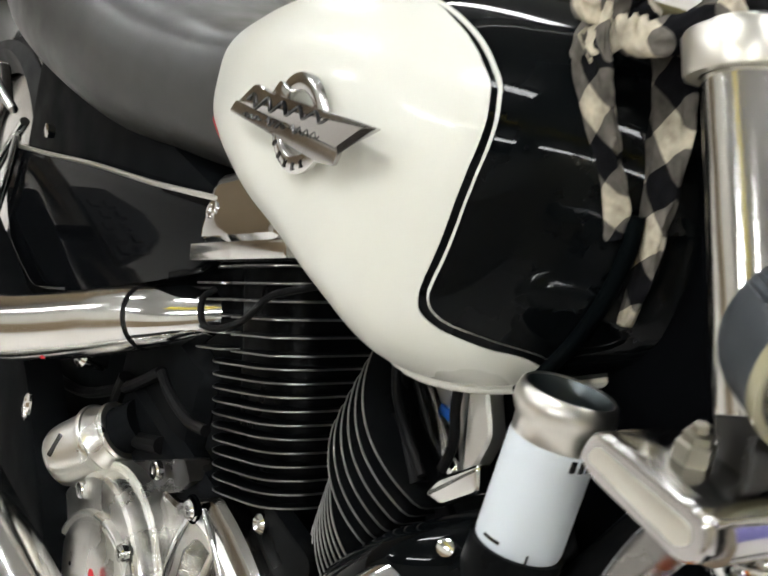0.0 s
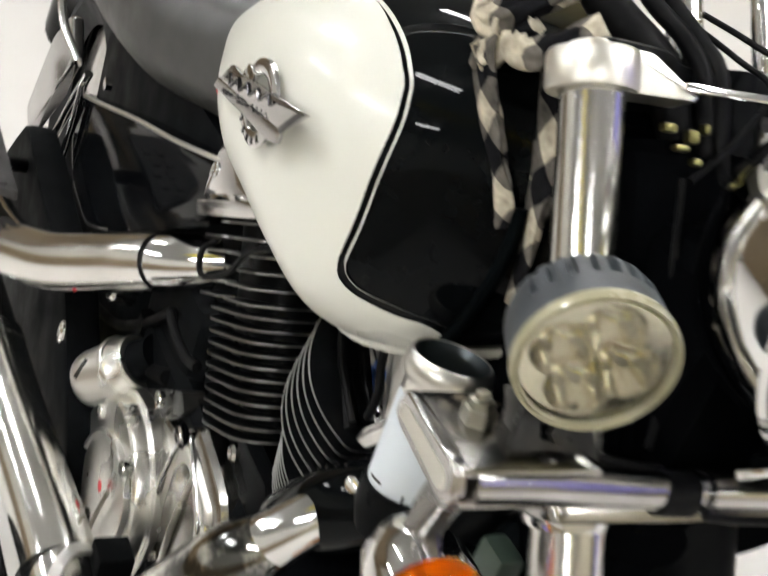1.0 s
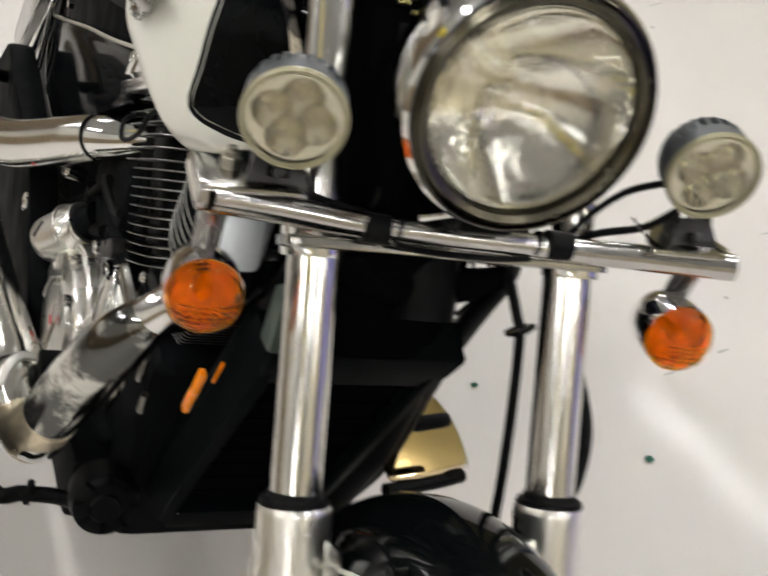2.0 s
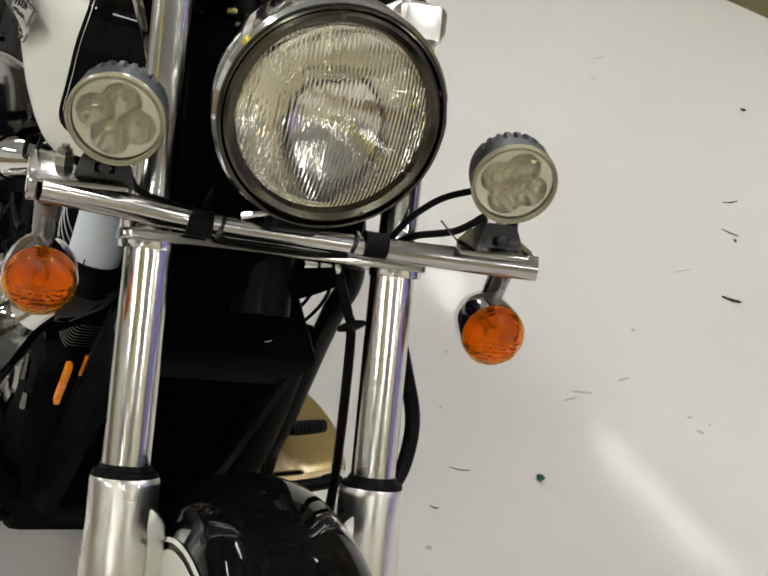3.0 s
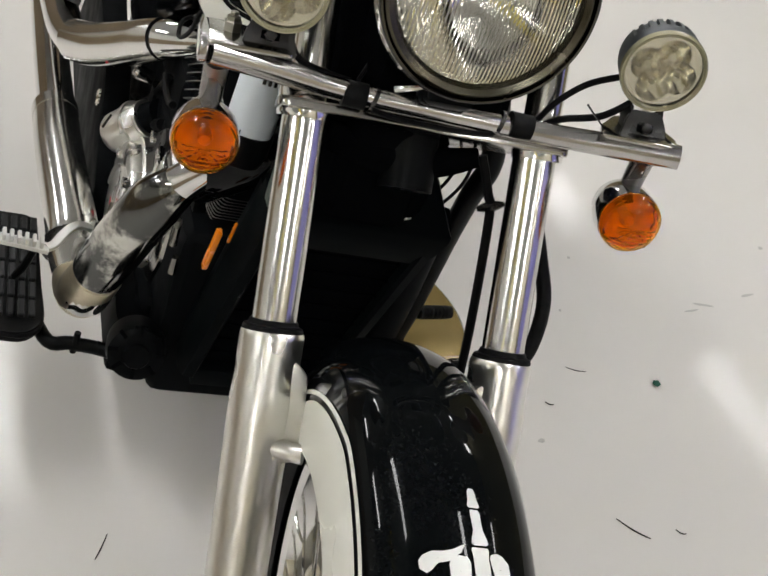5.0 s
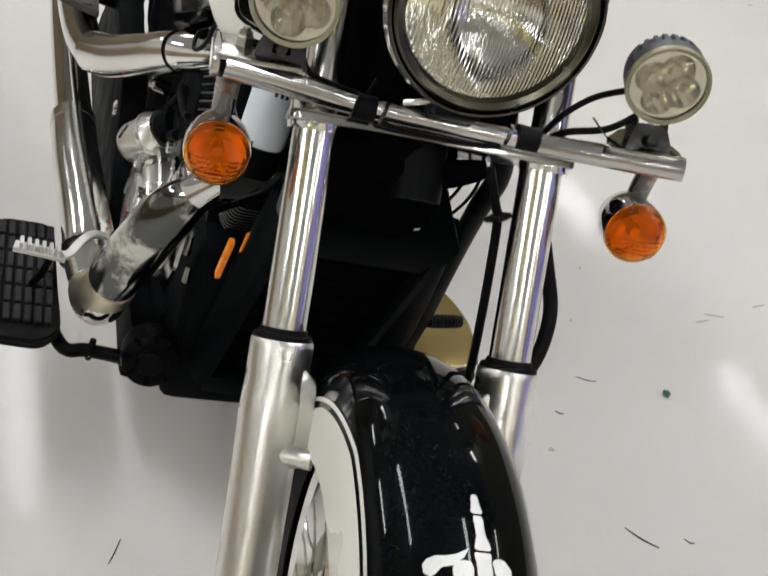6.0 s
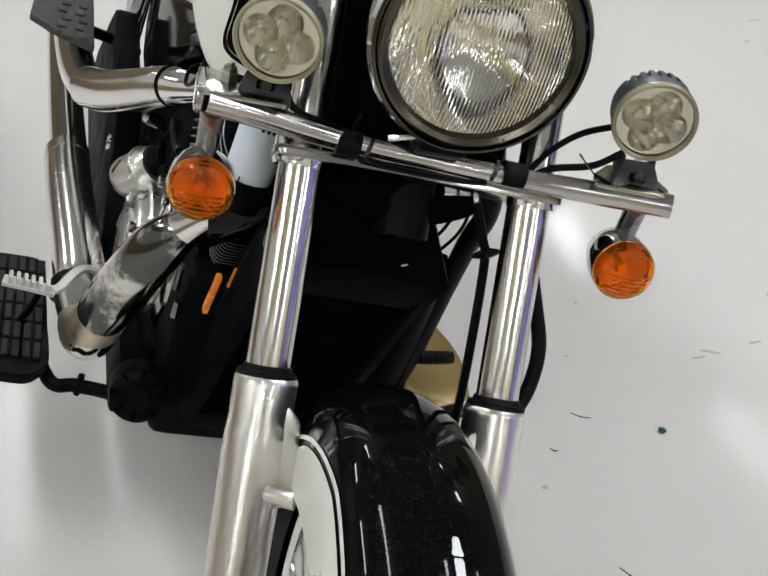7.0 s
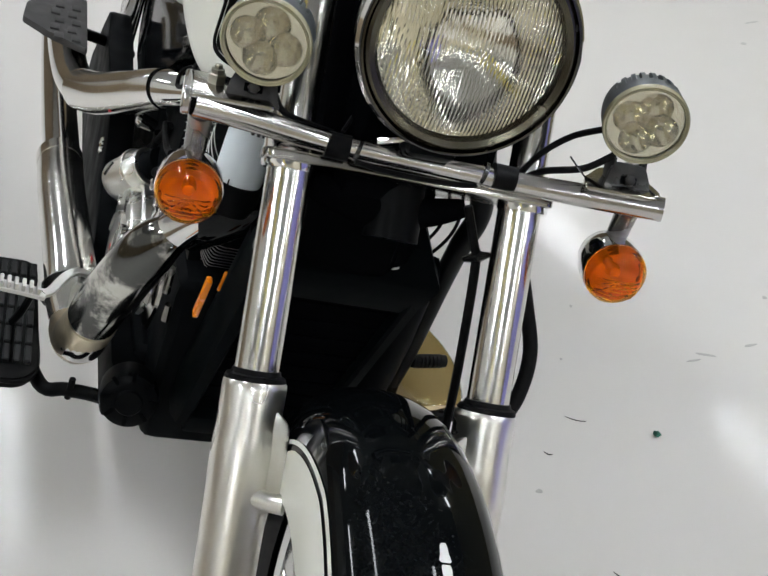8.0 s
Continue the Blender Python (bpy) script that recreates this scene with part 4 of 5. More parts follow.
# Near-black tube added to fill the gap between radiator and down tube.
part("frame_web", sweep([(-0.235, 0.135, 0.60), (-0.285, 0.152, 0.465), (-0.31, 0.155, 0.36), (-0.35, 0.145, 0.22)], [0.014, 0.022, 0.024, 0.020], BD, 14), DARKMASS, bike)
part("steering_head", sweep([(-0.05, 0, 0.17), (-0.05, 0, 0.52)], 0.032, FK, 20), SATIN, bike)
part("reflector", box((-0.243, -0.146, 0.515), (0.012, 0.008, 0.075), BD @ Matrix.Translation((-0.243, 0, 0.515)) @ Matrix.Rotation(radians(18), 4, "Y") @ Matrix.Translation((0.243, 0, -0.515)), 0.003), AMBER2, bike, "orange side reflector")
part("reflector", box((-0.228, -0.131, 0.553), (0.0025, 0.004, 0.040), BD @ Matrix.Translation((-0.228, 0, 0.553)) @ Matrix.Rotation(radians(18), 4, "Y") @ Matrix.Translation((0.228, 0, -0.553)), 0.002), AMBER2, bike, "orange side reflector")

part("throttle_cable", sweep([(-0.277, -0.115, 0.908), (-0.273, -0.115, 0.889), (-0.275, -0.115, 0.855), (-0.284, -0.115, 0.818), (-0.297, -0.115, 0.789), (-0.315, -0.115, 0.757)], 0.0055, BD, 12), GUARD, bike, "black cable running down behind the tank")
part("breather_hose", sweep([(-0.750, -0.160, 0.509), (-0.717, -0.160, 0.500), (-0.670, -0.160, 0.501), (-0.633, -0.160, 0.514)], 0.006, BD, 10), RUBBER, bike, "black breather hose")
part("breather_hose", sweep([(-0.849, -0.150, 0.442), (-0.857, -0.150, 0.397), (-0.803, -0.150, 0.392), (-0.730, -0.150, 0.429)], 0.010, BD, 10), RUBBER, bike, "black breather hose")
part("breather_hose", sweep([(-1.089, -0.150, 0.303), (-0.962, -0.150, 0.351), (-0.843, -0.150, 0.433), (-0.770, -0.150, 0.497)], 0.007, BD, 10), RUBBER, bike, "black breather hose")

# horn, footboards, pedal
hn = part("horn", lathe([(0, 0.03), (0.018, 0.03), (0.02, 0.026), (0.030, 0.026), (0.040, 0.02), (0.043, 0.0), (0.041, -0.03), (0.026, -0.04), (0, -0.04)], BD @ axis((-0.335, -0.185, 0.268), (0.9, -0.1, 0.25)), 32), SATIN, bike, "round black horn")
for k in range(8):
    a = k * math.pi / 4
    # Near-black bars stand in for the shade inside the horn's slots.
    part("sound_slot", box((0, 0.034, 0.027), (0.005, 0.014, 0.002), BD @ axis((-0.335, -0.185, 0.275), (0.9, -0.1, 0.25)) @ Matrix.Rotation(a, 4, "Z"), 0), CORE, hn)


def footboard(sgn):
    S = BD @ Matrix.Diagonal((1, sgn, 1, 1))
    pol = rounded([(-0.72, -0.315), (-0.45, -0.303), (-0.415, -0.33), (-0.42, -0.405), (-0.46, -0.43), (-0.71, -0.43), (-0.74, -0.40), (-0.74, -0.33)], 0.03, 5)
    fb = part("footboard", plate(pol, 0.02, S @ Matrix.Translation((0, 0, 0.19)), 0.004), RUBBER, bike, "black ribbed rubber footboard")
    block = None
    for k in range(7):
        for j in range(6):
            m = S @ Matrix.Translation((-0.472 - j * 0.046, -0.322 - k * 0.0155, 0.2135))
            if block is None:
                bl = part("tread_block", box((0, 0, 0), (0.040, 0.0105, 0.008), ID, 0.0018, 1), PADDARK, fb)
                block = bl.data
            else:
                bl = new("tread_block", block)
                bl.parent = fb
            bl.matrix_basis = m
    part("bracket", sweep([(-0.38, -0.19, 0.215), (-0.418, -0.225, 0.195), (-0.432, -0.262, 0.188), (-0.448, -0.300, 0.182), (-0.60, -0.34, 0.18)], 0.011, S, 12), SATIN, fb)
    part("bracket_clip", sweep([(-0.425, -0.255, 0.215), (-0.424, -0.257, 0.178)], 0.005, S, 10), RUBBER, fb)
    part("board_rim", sweep([(-0.71, -0.319, 0.203), (-0.58, -0.313, 0.203), (-0.457, -0.307, 0.203), (-0.42, -0.330, 0.203), (-0.422, -0.38, 0.203)], 0.004, S, 10), RUBBER, fb)
    return fb


footboard(1)
def strap(pts, w, th, up, M, n=6):
    """A flat bent bar along smoothed points; w across, th along up."""
    P = smooth_path(pts, n)
    rings = []
    for i, p in enumerate(P):
        t = (P[min(i + 1, len(P) - 1)] - P[max(i - 1, 0)]).normalized()
        v = Vector(up) - t * t.dot(Vector(up))
        v.normalize()
        u = t.cross(v)
        ring = []
        for a, b in ((-1, -0.7), (-0.85, -1), (0.85, -1), (1, -0.7), (1, 0.7), (0.85, 1), (-0.85, 1), (-1, 0.7)):
            ring.append(M @ (p + u * a * w / 2 + v * b * th / 2))
        rings.append(ring)
    bm = bmesh.new()
    ring_loft(bm, rings)
    return bm


pd = part("brake_pedal", strap([(-0.511, -0.314, 0.302), (-0.520, -0.303, 0.304), (-0.540, -0.292, 0.308), (-0.560, -0.280, 0.310), (-0.576, -0.266, 0.308), (-0.582, -0.246, 0.302)], 0.014, 0.007, (0.15, 0, 1), BD), PEDALALU, bike, "bright bent brake pedal arm")
part("pedal_bar", strap([(-0.524, -0.386, 0.300), (-0.518, -0.345, 0.300), (-0.511, -0.310, 0.300)], 0.024, 0.008, (0, 0, 1), BD), PEDALALU, pd)
part("pedal_clamp", box((-0.572, -0.222, 0.285), (0.040, 0.040, 0.05), BD, 0.004), SATIN, pd)
part("pedal_stem", sweep([(-0.515, -0.33, 0.298), (-0.53, -0.34, 0.25), (-0.55, -0.35, 0.214)], 0.006, BD, 10), SATIN, pd)
# Near-black block added to fill the gap below the pipe.
part("board_mount", box((-0.52, -0.175, 0.185), (0.17, 0.06, 0.11), BD, 0.02, 2), DARKMASS, bike, "black block filling the space below the pipe")
for k in range(6):
    part("pedal_tooth", box((-0.514 - 0.0018 * k, -0.322 - k * 0.0108, 0.3085), (0.022, 0.0060, 0.012), BD, 0.0022), PEDALALU, pd)
pg = part("passenger_peg", plate(rounded([(-1.238, -0.399), (-1.32, -0.395), (-1.41, -0.35), (-1.41, -0.275), (-1.136, -0.275), (-1.186, -0.350)], 0.008), 0.014, BD @ Matrix.Translation((0, 0, 0.437)), 0.003), PADGREY, bike, "dark patterned passenger foot pad")
for k in range(5):
    for j in range(2):
        part("tread_block", box((-1.34 + k * 0.042, -0.297 - j * 0.033 - 0.008 * (k % 2), 0.452), (0.028, 0.018, 0.006), BD, 0.0025), PADGREY, pg)
part("peg_arm", sweep([(-1.44, -0.16, 0.34), (-1.38, -0.22, 0.38), (-1.27, -0.29, 0.432)], 0.012, BD, 12), SATIN, pg)
lc = part("left_cover", plate(rounded([(-0.489, 0.283), (-0.478, 0.297), (-0.434, 0.312), (-0.377, 0.317), (-0.308, 0.305), (-0.285, 0.296), (-0.271, 0.238), (-0.259, 0.163), (-0.409, 0.192)], 0.015, 5), 0.010, BD @ Matrix.Translation((0, 0, 0.352)), 0.003, 3), TANMIRROR, bike, "chrome plate on the far engine side, tinted like its tan reflection")
part("plate_edge", sweep([(-0.478, 0.297, 0.357), (-0.434, 0.312, 0.357), (-0.377, 0.317, 0.357), (-0.308, 0.305, 0.357), (-0.285, 0.296, 0.357)], 0.004, BD, 10), CHROME, lc)
part("plate_foot", sweep([(-0.285, 0.296, 0.340), (-0.271, 0.238, 0.340), (-0.259, 0.163, 0.340)], 0.010, BD, 10), SATIN, lc)
sp = part("shift_peg", sweep([(-0.306, 0.200, 0.415), (-0.313, 0.228, 0.415), (-0.317, 0.257, 0.415)], 0.0098, BD, 16), RUBBER, bike, "ribbed rubber shift peg")
for k in range(7):
    a, b = Vector((-0.306, 0.2, 0.415)), Vector((-0.317, 0.257, 0.415))
    p = a + (b - a) * (0.12 + 0.12 * k)
    part("peg_rib", sweep([p - (b - a) * 0.025, p + (b - a) * 0.025], 0.0108, BD, 16), RUBBER, sp)

# rear end
part("rear_fender", sweep([(-1.3, 0, 0.52), (-1.45, 0, 0.62), (-1.7, 0, 0.66), (-1.95, 0, 0.56), (-2.05, 0, 0.40)], 0.10, BD, 24), BLACK, bike, "gloss black rear mudguard")
rw = part("rear_wheel", lathe([(0.20, -0.04), (0.20, 0.04), (0.06, 0.05), (0, 0.05), (0, -0.05), (0.06, -0.05), (0.20, -0.04)], BD @ axis((-1.72, 0, 0.325), (0, 1, 0)), 40), CHROME_WORN, bike, "rear wheel")
part("tyre", lathe([(0.20, -0.05), (0.24, -0.078), (0.29, -0.07), (0.318, -0.03), (0.322, 0), (0.318, 0.03), (0.29, 0.07), (0.24, 0.078), (0.20, 0.05)], BD @ axis((-1.72, 0, 0.325), (0, 1, 0)), 64), TYRE, rw)
part("grab_strut", plate(rounded([(-1.39, 0.575), (-1.45, 0.63), (-1.56, 0.55), (-1.69, 0.36), (-1.63, 0.33), (-1.48, 0.47)], 0.02), 0.02, side(-0.16), 0.008, 3), BARCHROME, bike, "chrome strut plate beside the saddle")
part("grab_strut", sweep([(-1.30, -0.172, 0.585), (-1.36, -0.172, 0.52), (-1.46, -0.172, 0.40), (-1.57, -0.172, 0.30)], 0.007, BD, 14), CHROME, bike)
part("saddle_rim", sweep([(-1.30, -0.19, 0.60), (-1.40, -0.20, 0.625), (-1.47, -0.20, 0.68), (-1.50, -0.195, 0.74)], 0.007, BD, 12), CHROME, bike)
part("grab_strut", sweep([(-1.315, -0.174, 0.56), (-1.335, -0.174, 0.48), (-1.375, -0.174, 0.375)], 0.006, BD, 14), CHROME, bike)
part("seat_bolt", lathe([(0.010, 0), (0.010, 0.01), (0, 0.012)], BD @ Matrix.Translation((-1.227, -0.155, 0.60)) @ XZ, 14), CHROME, bike)
part("side_stand", sweep([(-0.62, 0.14, 0.20), (-0.68, 0.26, 0.15), (-0.72, 0.33, 0.112)], 0.012, BD, 12), SATIN, bike)

# ---- steered front end ----
for sy in (-1, 1):
    leg = part("fork_tube", sweep([(0, sy * 0.129, -0.02), (0, sy * 0.129, 0.50)], 0.0205, FK, 40, 1), TUBECHROME, bike, "chrome fork tube")
    part("tube_sleeve", lathe([(0.0205, 0.0), (0.0236, 0.0), (0.0236, 0.224), (0.0205, 0.226)], FK @ Matrix.Translation((0, sy * 0.1275, 0)), 48), TUBECHROME, leg, "wider chrome sleeve below the bridge")
    part("dust_seal", lathe([(0.0235, 0.013), (0.0252, 0.0125), (0.0268, 0.0075), (0.0312, 0.0062), (0.0325, 0.0025), (0.032, 0.0), (0.0235, 0.0)], FK @ Matrix.Translation((0, sy * 0.1275, 0)), 40), RUBBER, leg)
    sl = part("fork_slider", lathe([(0.022, 0.002), (0.0315, 0.002), (0.0335, -0.001), (0.0340, -0.006), (0.0335, -0.045), (0.0345, -0.058), (0.0350, -0.072), (0.0348, -0.095), (0.0338, -0.13), (0.0330, -0.18), (0.0325, -0.28), (0.0325, -0.36), (0.024, -0.372), (0, -0.372)], FK @ Matrix.Translation((0, sy * 0.127, 0)), 44), ALU, bike, "satin aluminium fork slider")
    part("fender_lug", sweep([(0.02, sy * 0.118, -0.115), (0.03, sy * 0.095, -0.118), (0.035, sy * 0.082, -0.118)], [0.011, 0.010, 0.011], FK, 14), ALU, sl)
    part("slider_flange", plate(rounded([(0.125, -0.020), (0.100, -0.026), (0.086, -0.040), (0.082, -0.128), (0.125, -0.140)], 0.006), 0.034, FK @ Matrix(((0, 0, 1, -0.010), (sy, 0, 0, 0), (0, 1, 0, 0), (0, 0, 0, 1))), 0.004), ALU, sl)
    part("top_clamp", lathe([(0.0208, 0.486), (0.0282, 0.486), (0.0292, 0.4885), (0.0292, 0.508), (0.0275, 0.511), (0.017, 0.512), (0.0155, 0.516), (0.009, 0.518), (0, 0.518)], FK @ Matrix.Translation((0, sy * 0.13, 0)), 40), CLAMP, bike, "satin metal fork clamp with a cap")
    part("clamp_collar", lathe([(0.0206, 0.222), (0.027, 0.222), (0.028, 0.226), (0.028, 0.256), (0.026, 0.26), (0.0206, 0.26)], FK @ Matrix.Translation((0, sy * 0.13, 0)), 36), CHROME, bike)
bridge = [(0.02, -0.135), (0.01, -0.08), (-0.02, -0.05), (-0.02, 0.05), (0.01, 0.08), (0.02, 0.135), (-0.03, 0.135), (-0.075, 0.06), (-0.075, -0.06), (-0.03, -0.135)]
part("top_bridge", plate(rounded(bridge, 0.015), 0.026, FK @ Matrix.Translation((0, 0, 0.492)), 0.005, 3), SATIN, bike, "satin black top fork bridge")
part("bridge_trim", box((0.021, 0.02, 0.4925), (0.005, 0.195, 0.006), FK, 0.002), CHROME, bike, "chrome edge strip")
for sy in (-1, 1):
    YZ = FK @ Matrix(((0, 0, 1, -0.008), (sy, 0, 0, 0), (0, 1, 0, 0), (0, 0, 0, 1)))
    part("clamp_wing", plate(rounded([(0.118, 0.485), (0.067, 0.485), (0.063, 0.489), (0.098, 0.512), (0.118, 0.513)], 0.004), 0.026, YZ, 0.003), CLAMP, bike)
for k, (cy, cz, w, h) in enumerate(((-0.070, 0.472, 0.014, 0.008), (-0.052, 0.468, 0.012, 0.012), (-0.060, 0.460, 0.016, 0.006), (-0.042, 0.474, 0.007, 0.010), (-0.048, 0.452, 0.010, 0.007))):
    part("connector", box((-0.004, cy, cz), (0.008, w * 0.7, h * 0.75), FK, 0.0022, 2), BRASS, bike)
low = [(0.034, -0.160), (0.034, 0.155), (-0.02, 0.155), (-0.08, 0.06), (-0.08, -0.06), (-0.02, -0.160)]
part("lower_bridge", plate(rounded(low, 0.012), 0.011, FK @ Matrix.Translation((0, 0, 0.229)), 0.003, 3), DARKCHROME, bike, "chrome lower fork bridge")
# Near-black blocks added to fill the space behind fork and headlight.
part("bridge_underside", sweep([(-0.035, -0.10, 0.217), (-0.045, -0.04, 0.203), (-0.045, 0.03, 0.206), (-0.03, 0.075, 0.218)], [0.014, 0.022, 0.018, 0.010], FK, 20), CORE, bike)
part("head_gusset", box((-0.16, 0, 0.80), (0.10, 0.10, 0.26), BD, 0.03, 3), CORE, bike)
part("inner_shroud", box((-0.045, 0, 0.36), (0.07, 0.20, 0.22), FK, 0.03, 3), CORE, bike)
part("shroud_wire", sweep([(0.0, -0.06, 0.44), (0.01, -0.07, 0.38), (0.0, -0.065, 0.31), (0.01, -0.08, 0.27)], 0.0025, FK, 8), RUBBER, bike)
part("shroud_wire", sweep([(0.01, 0.03, 0.47), (0.0, -0.03, 0.43), (-0.01, -0.05, 0.36), (0.0, -0.03, 0.28)], 0.003, FK, 8), RUBBER, bike)

# light bar
bar = part("light_bar", sweep([(0.0785, -0.236, 0.261), (0.068, -0.19, 0.259), (0.050, -0.10, 0.252), (0.046, 0.0, 0.249), (0.048, 0.10, 0.247), (0.070, 0.19, 0.245), (0.090, 0.25, 0.243)], [0.0125, 0.0128, 0.0115, 0.0110, 0.0115, 0.0128, 0.0128], FK, 24), BARCHROME, bike, "chrome lamp bar across the fork")
for yy in (-0.089, 0.088):
    part("strap", sweep([(0.0485, yy - 0.012, 0.2505), (0.0485, yy + 0.012, 0.2495)], 0.0135, FK, 24), RUBBER, bar, "black rubber strap")
for yy in (-0.068, 0.066):
    part("cable_tie", sweep([(0.0475, yy - 0.002, 0.2505), (0.0475, yy + 0.002, 0.2495)], 0.0125, FK, 24), PINBLACK, bar)
for sy, xo, zo in ((-1, 0.0, 0.0), (1, 0.008, -0.018)):
    S = FK @ Matrix.Translation((xo, 0, zo)) @ Matrix.Diagonal((1, -sy, 1, 1))
    d = Vector((0.066, 0, -0.031)).normalized()
    T = S @ Matrix(((d.x, 0, -d.z, 0.017), (0, 1, 0, -0.243), (d.z, 0, d.x, 0.298), (0, 0, 0, 1)))  # x along the slope, y inward, z out of the plate
    pl = part("end_plate", plate(rounded([(0.0, 0.0), (0.078, 0.0), (0.076, 0.085), (0.045, 0.075), (0.012, 0.05), (0.0, 0.04)], 0.008), 0.005, T, 0.002), DARKCHROME, bar, "dulled steel lamp bracket plate")
    part("end_cheek", plate(rounded([(0.017, 0.304), (0.003, 0.290), (0.010, 0.281), (0.070, 0.249), (0.085, 0.252), (0.088, 0.270), (0.080, 0.276)], 0.008), 0.009, S @ Matrix.Translation((0, -0.238, 0)) @ XZ, 0.0035, 3), BARCHROME, bar, "rounded satin metal cheek")
    part("cheek_recess", plate(rounded([(0.019, 0.296), (0.011, 0.289), (0.070, 0.2565), (0.079, 0.259), (0.079, 0.267)], 0.006), 0.0012, S @ Matrix.Translation((0, -0.2466, 0)) @ XZ, 0.0005), CLAMP, bar)
    part("plate_nut", lathe([(0.0095, 0), (0.0095, 0.009), (0.0085, 0.010), (0.0075, 0.010), (0.0075, 0.014), (0.0045, 0.015), (0.0045, 0.018), (0.0035, 0.019), (0, 0.019)], T @ Matrix.Translation((0.032, 0.026, 0.005)), 6), OLDBRASS, bar, "tarnished hexagon nut")

# headlight
HD = Vector((math.cos(radians(29)), 0.0, -math.sin(radians(29))))
HM = FK @ axis((0.140, 0.006, 0.352), HD)
hl = part("headlight", lathe([(0.0, -0.150), (0.04, -0.146), (0.075, -0.122), (0.096, -0.085), (0.106, -0.045), (0.1085, -0.015), (0.1085, 0.002), (0.104, 0.008)], HM, 64), CHROME, bike, "round chrome headlight with fluted glass")
part("bezel", lathe([(0.1045, 0.006), (0.1035, 0.011), (0.1015, 0.012), (0.1005, 0.008), (0.0995, 0.010), (0.096, 0.012), (0.0905, 0.009), (0.0875, 0.003), (0.087, -0.004)], HM, 64), RIMGREY, hl, "tarnished grey headlight bezel")
part("gasket", lathe([(0.1055, 0.003), (0.1052, 0.0095), (0.1025, 0.0095), (0.1025, 0.004)], HM, 64), PINBLACK, hl)
hg = part("lens", lathe([(0.088, 0.002), (0.079, 0.008), (0.063, 0.0135), (0.042, 0.0175), (0.021, 0.0195), (0.0, 0.020), (0.0, 0.017), (0.021, 0.0165), (0.042, 0.0145), (0.063, 0.0105), (0.079, 0.005), (0.088, -0.001), (0.088, 0.002)], HM, 64), HEADGLASS, hl, "fluted clear headlight glass", 60)
uv_planar(hg, HM)
part("reflector", lathe([(r, -0.066 + r * r / 0.12) for r in lin(0.088, 0.0, 24)], HM, 64), REFLECTOR, hl)
part("bulb_shield", lathe([(0.0, -0.034), (0.008, -0.035), (0.010, -0.039), (0.0105, -0.050), (0.009, -0.066)], HM, 24), REFLECTOR, hl)
part("mount_ear", box((0.06, 0, 0.262), (0.05, 0.05, 0.02), FK, 0.006), SATIN, bike)
part("switch_box", box((0.02, 0.118, 0.485), (0.055, 0.05, 0.045), FK, 0.012, 3), ALU, bike, "metal housing behind the headlight")


def cup_field(x, y, turn):
    """How deep the reflector lies behind its rim at a place: four deep bowls with upright flutes."""
    R, depth = 0.0172, 0.0
    for k in range(4):
        a = turn + k * math.pi / 2
        dx, dy = x - 0.0182 * math.cos(a), y - 0.0182 * math.sin(a)
        q = math.hypot(dx, dy) / R
        if q < 1:
            scallop = 1 - 0.05 * abs(math.sin(math.pi * dx / 0.0080)) * (1 - q * q) ** 0.3
            depth = max(depth, 0.025 * (1 - q * q) ** 0.8 * scallop)
    return depth


def spot_lamp(o, d, label):
    M = FK @ axis(o, d)
    rings = []
    slots = [radians(90 + (k - 3.5) * 14.5) for k in range(8)]
    for r, h in ((0.002, -0.047), (0.026, -0.046), (0.034, -0.043), (0.0385, -0.038), (0.0408, -0.033), (0.0420, -0.027), (0.0424, -0.0185), (0.0424, -0.0165), (0.0424, -0.008), (0.0424, 0.0)):
        ring = []
        for a in lin(0, 2 * math.pi, 240, endpoint=False):
            cutin = r > 0.03 and h < -0.017 and any(abs(a - q) < radians(3.4) for q in slots)
            rr = min(r, 0.0362) if cutin else r
            ring.append(M @ Vector((rr * math.cos(a), rr * math.sin(a), h)))
        rings.append(ring)
    bm = bmesh.new()
    ring_loft(bm, rings, False)
    lamp = part("spot_lamp", bm, LAMPBODY, bike, label)
    part("bezel", lathe([(0.0424, -0.001), (0.0440, 0.001), (0.0440, 0.005), (0.0428, 0.0078), (0.0416, 0.0075), (0.0410, 0.006), (0.0402, 0.0070), (0.0392, 0.006), (0.0387, 0.003)], M, 48), BEZEL, lamp, "yellowed translucent bezel")
    part("lens", lathe([(0.0390, 0.005), (0.0, 0.006), (0.0, 0.003), (0.0390, 0.002), (0.0390, 0.005)], M, 48), SPOTGLASS, lamp, "clear flat glass")
    bm = bmesh.new()
    rings = []
    for r in lin(0.0402, 0.0002, 90):
        rings.append([M @ Vector((r * math.cos(a), r * math.sin(a), 0.0012 - cup_field(r * math.cos(a), r * math.sin(a), -0.30))) for a in lin(0, 2 * math.pi, 260, endpoint=False)])
    ring_loft(bm, rings, False)
    part("reflector", bm, CUP, lamp, "silvered reflector with four fluted bowls", 50)
    return lamp


spot_lamp((0.0996, -0.1786, 0.3288), (0.788, -0.203, -0.581), "grey round spot lamp with four reflectors, on the lamp bar")
spot_lamp((0.0993, 0.2113, 0.3251), (0.798, -0.148, -0.584), "grey round spot lamp with four reflectors, on the lamp bar")
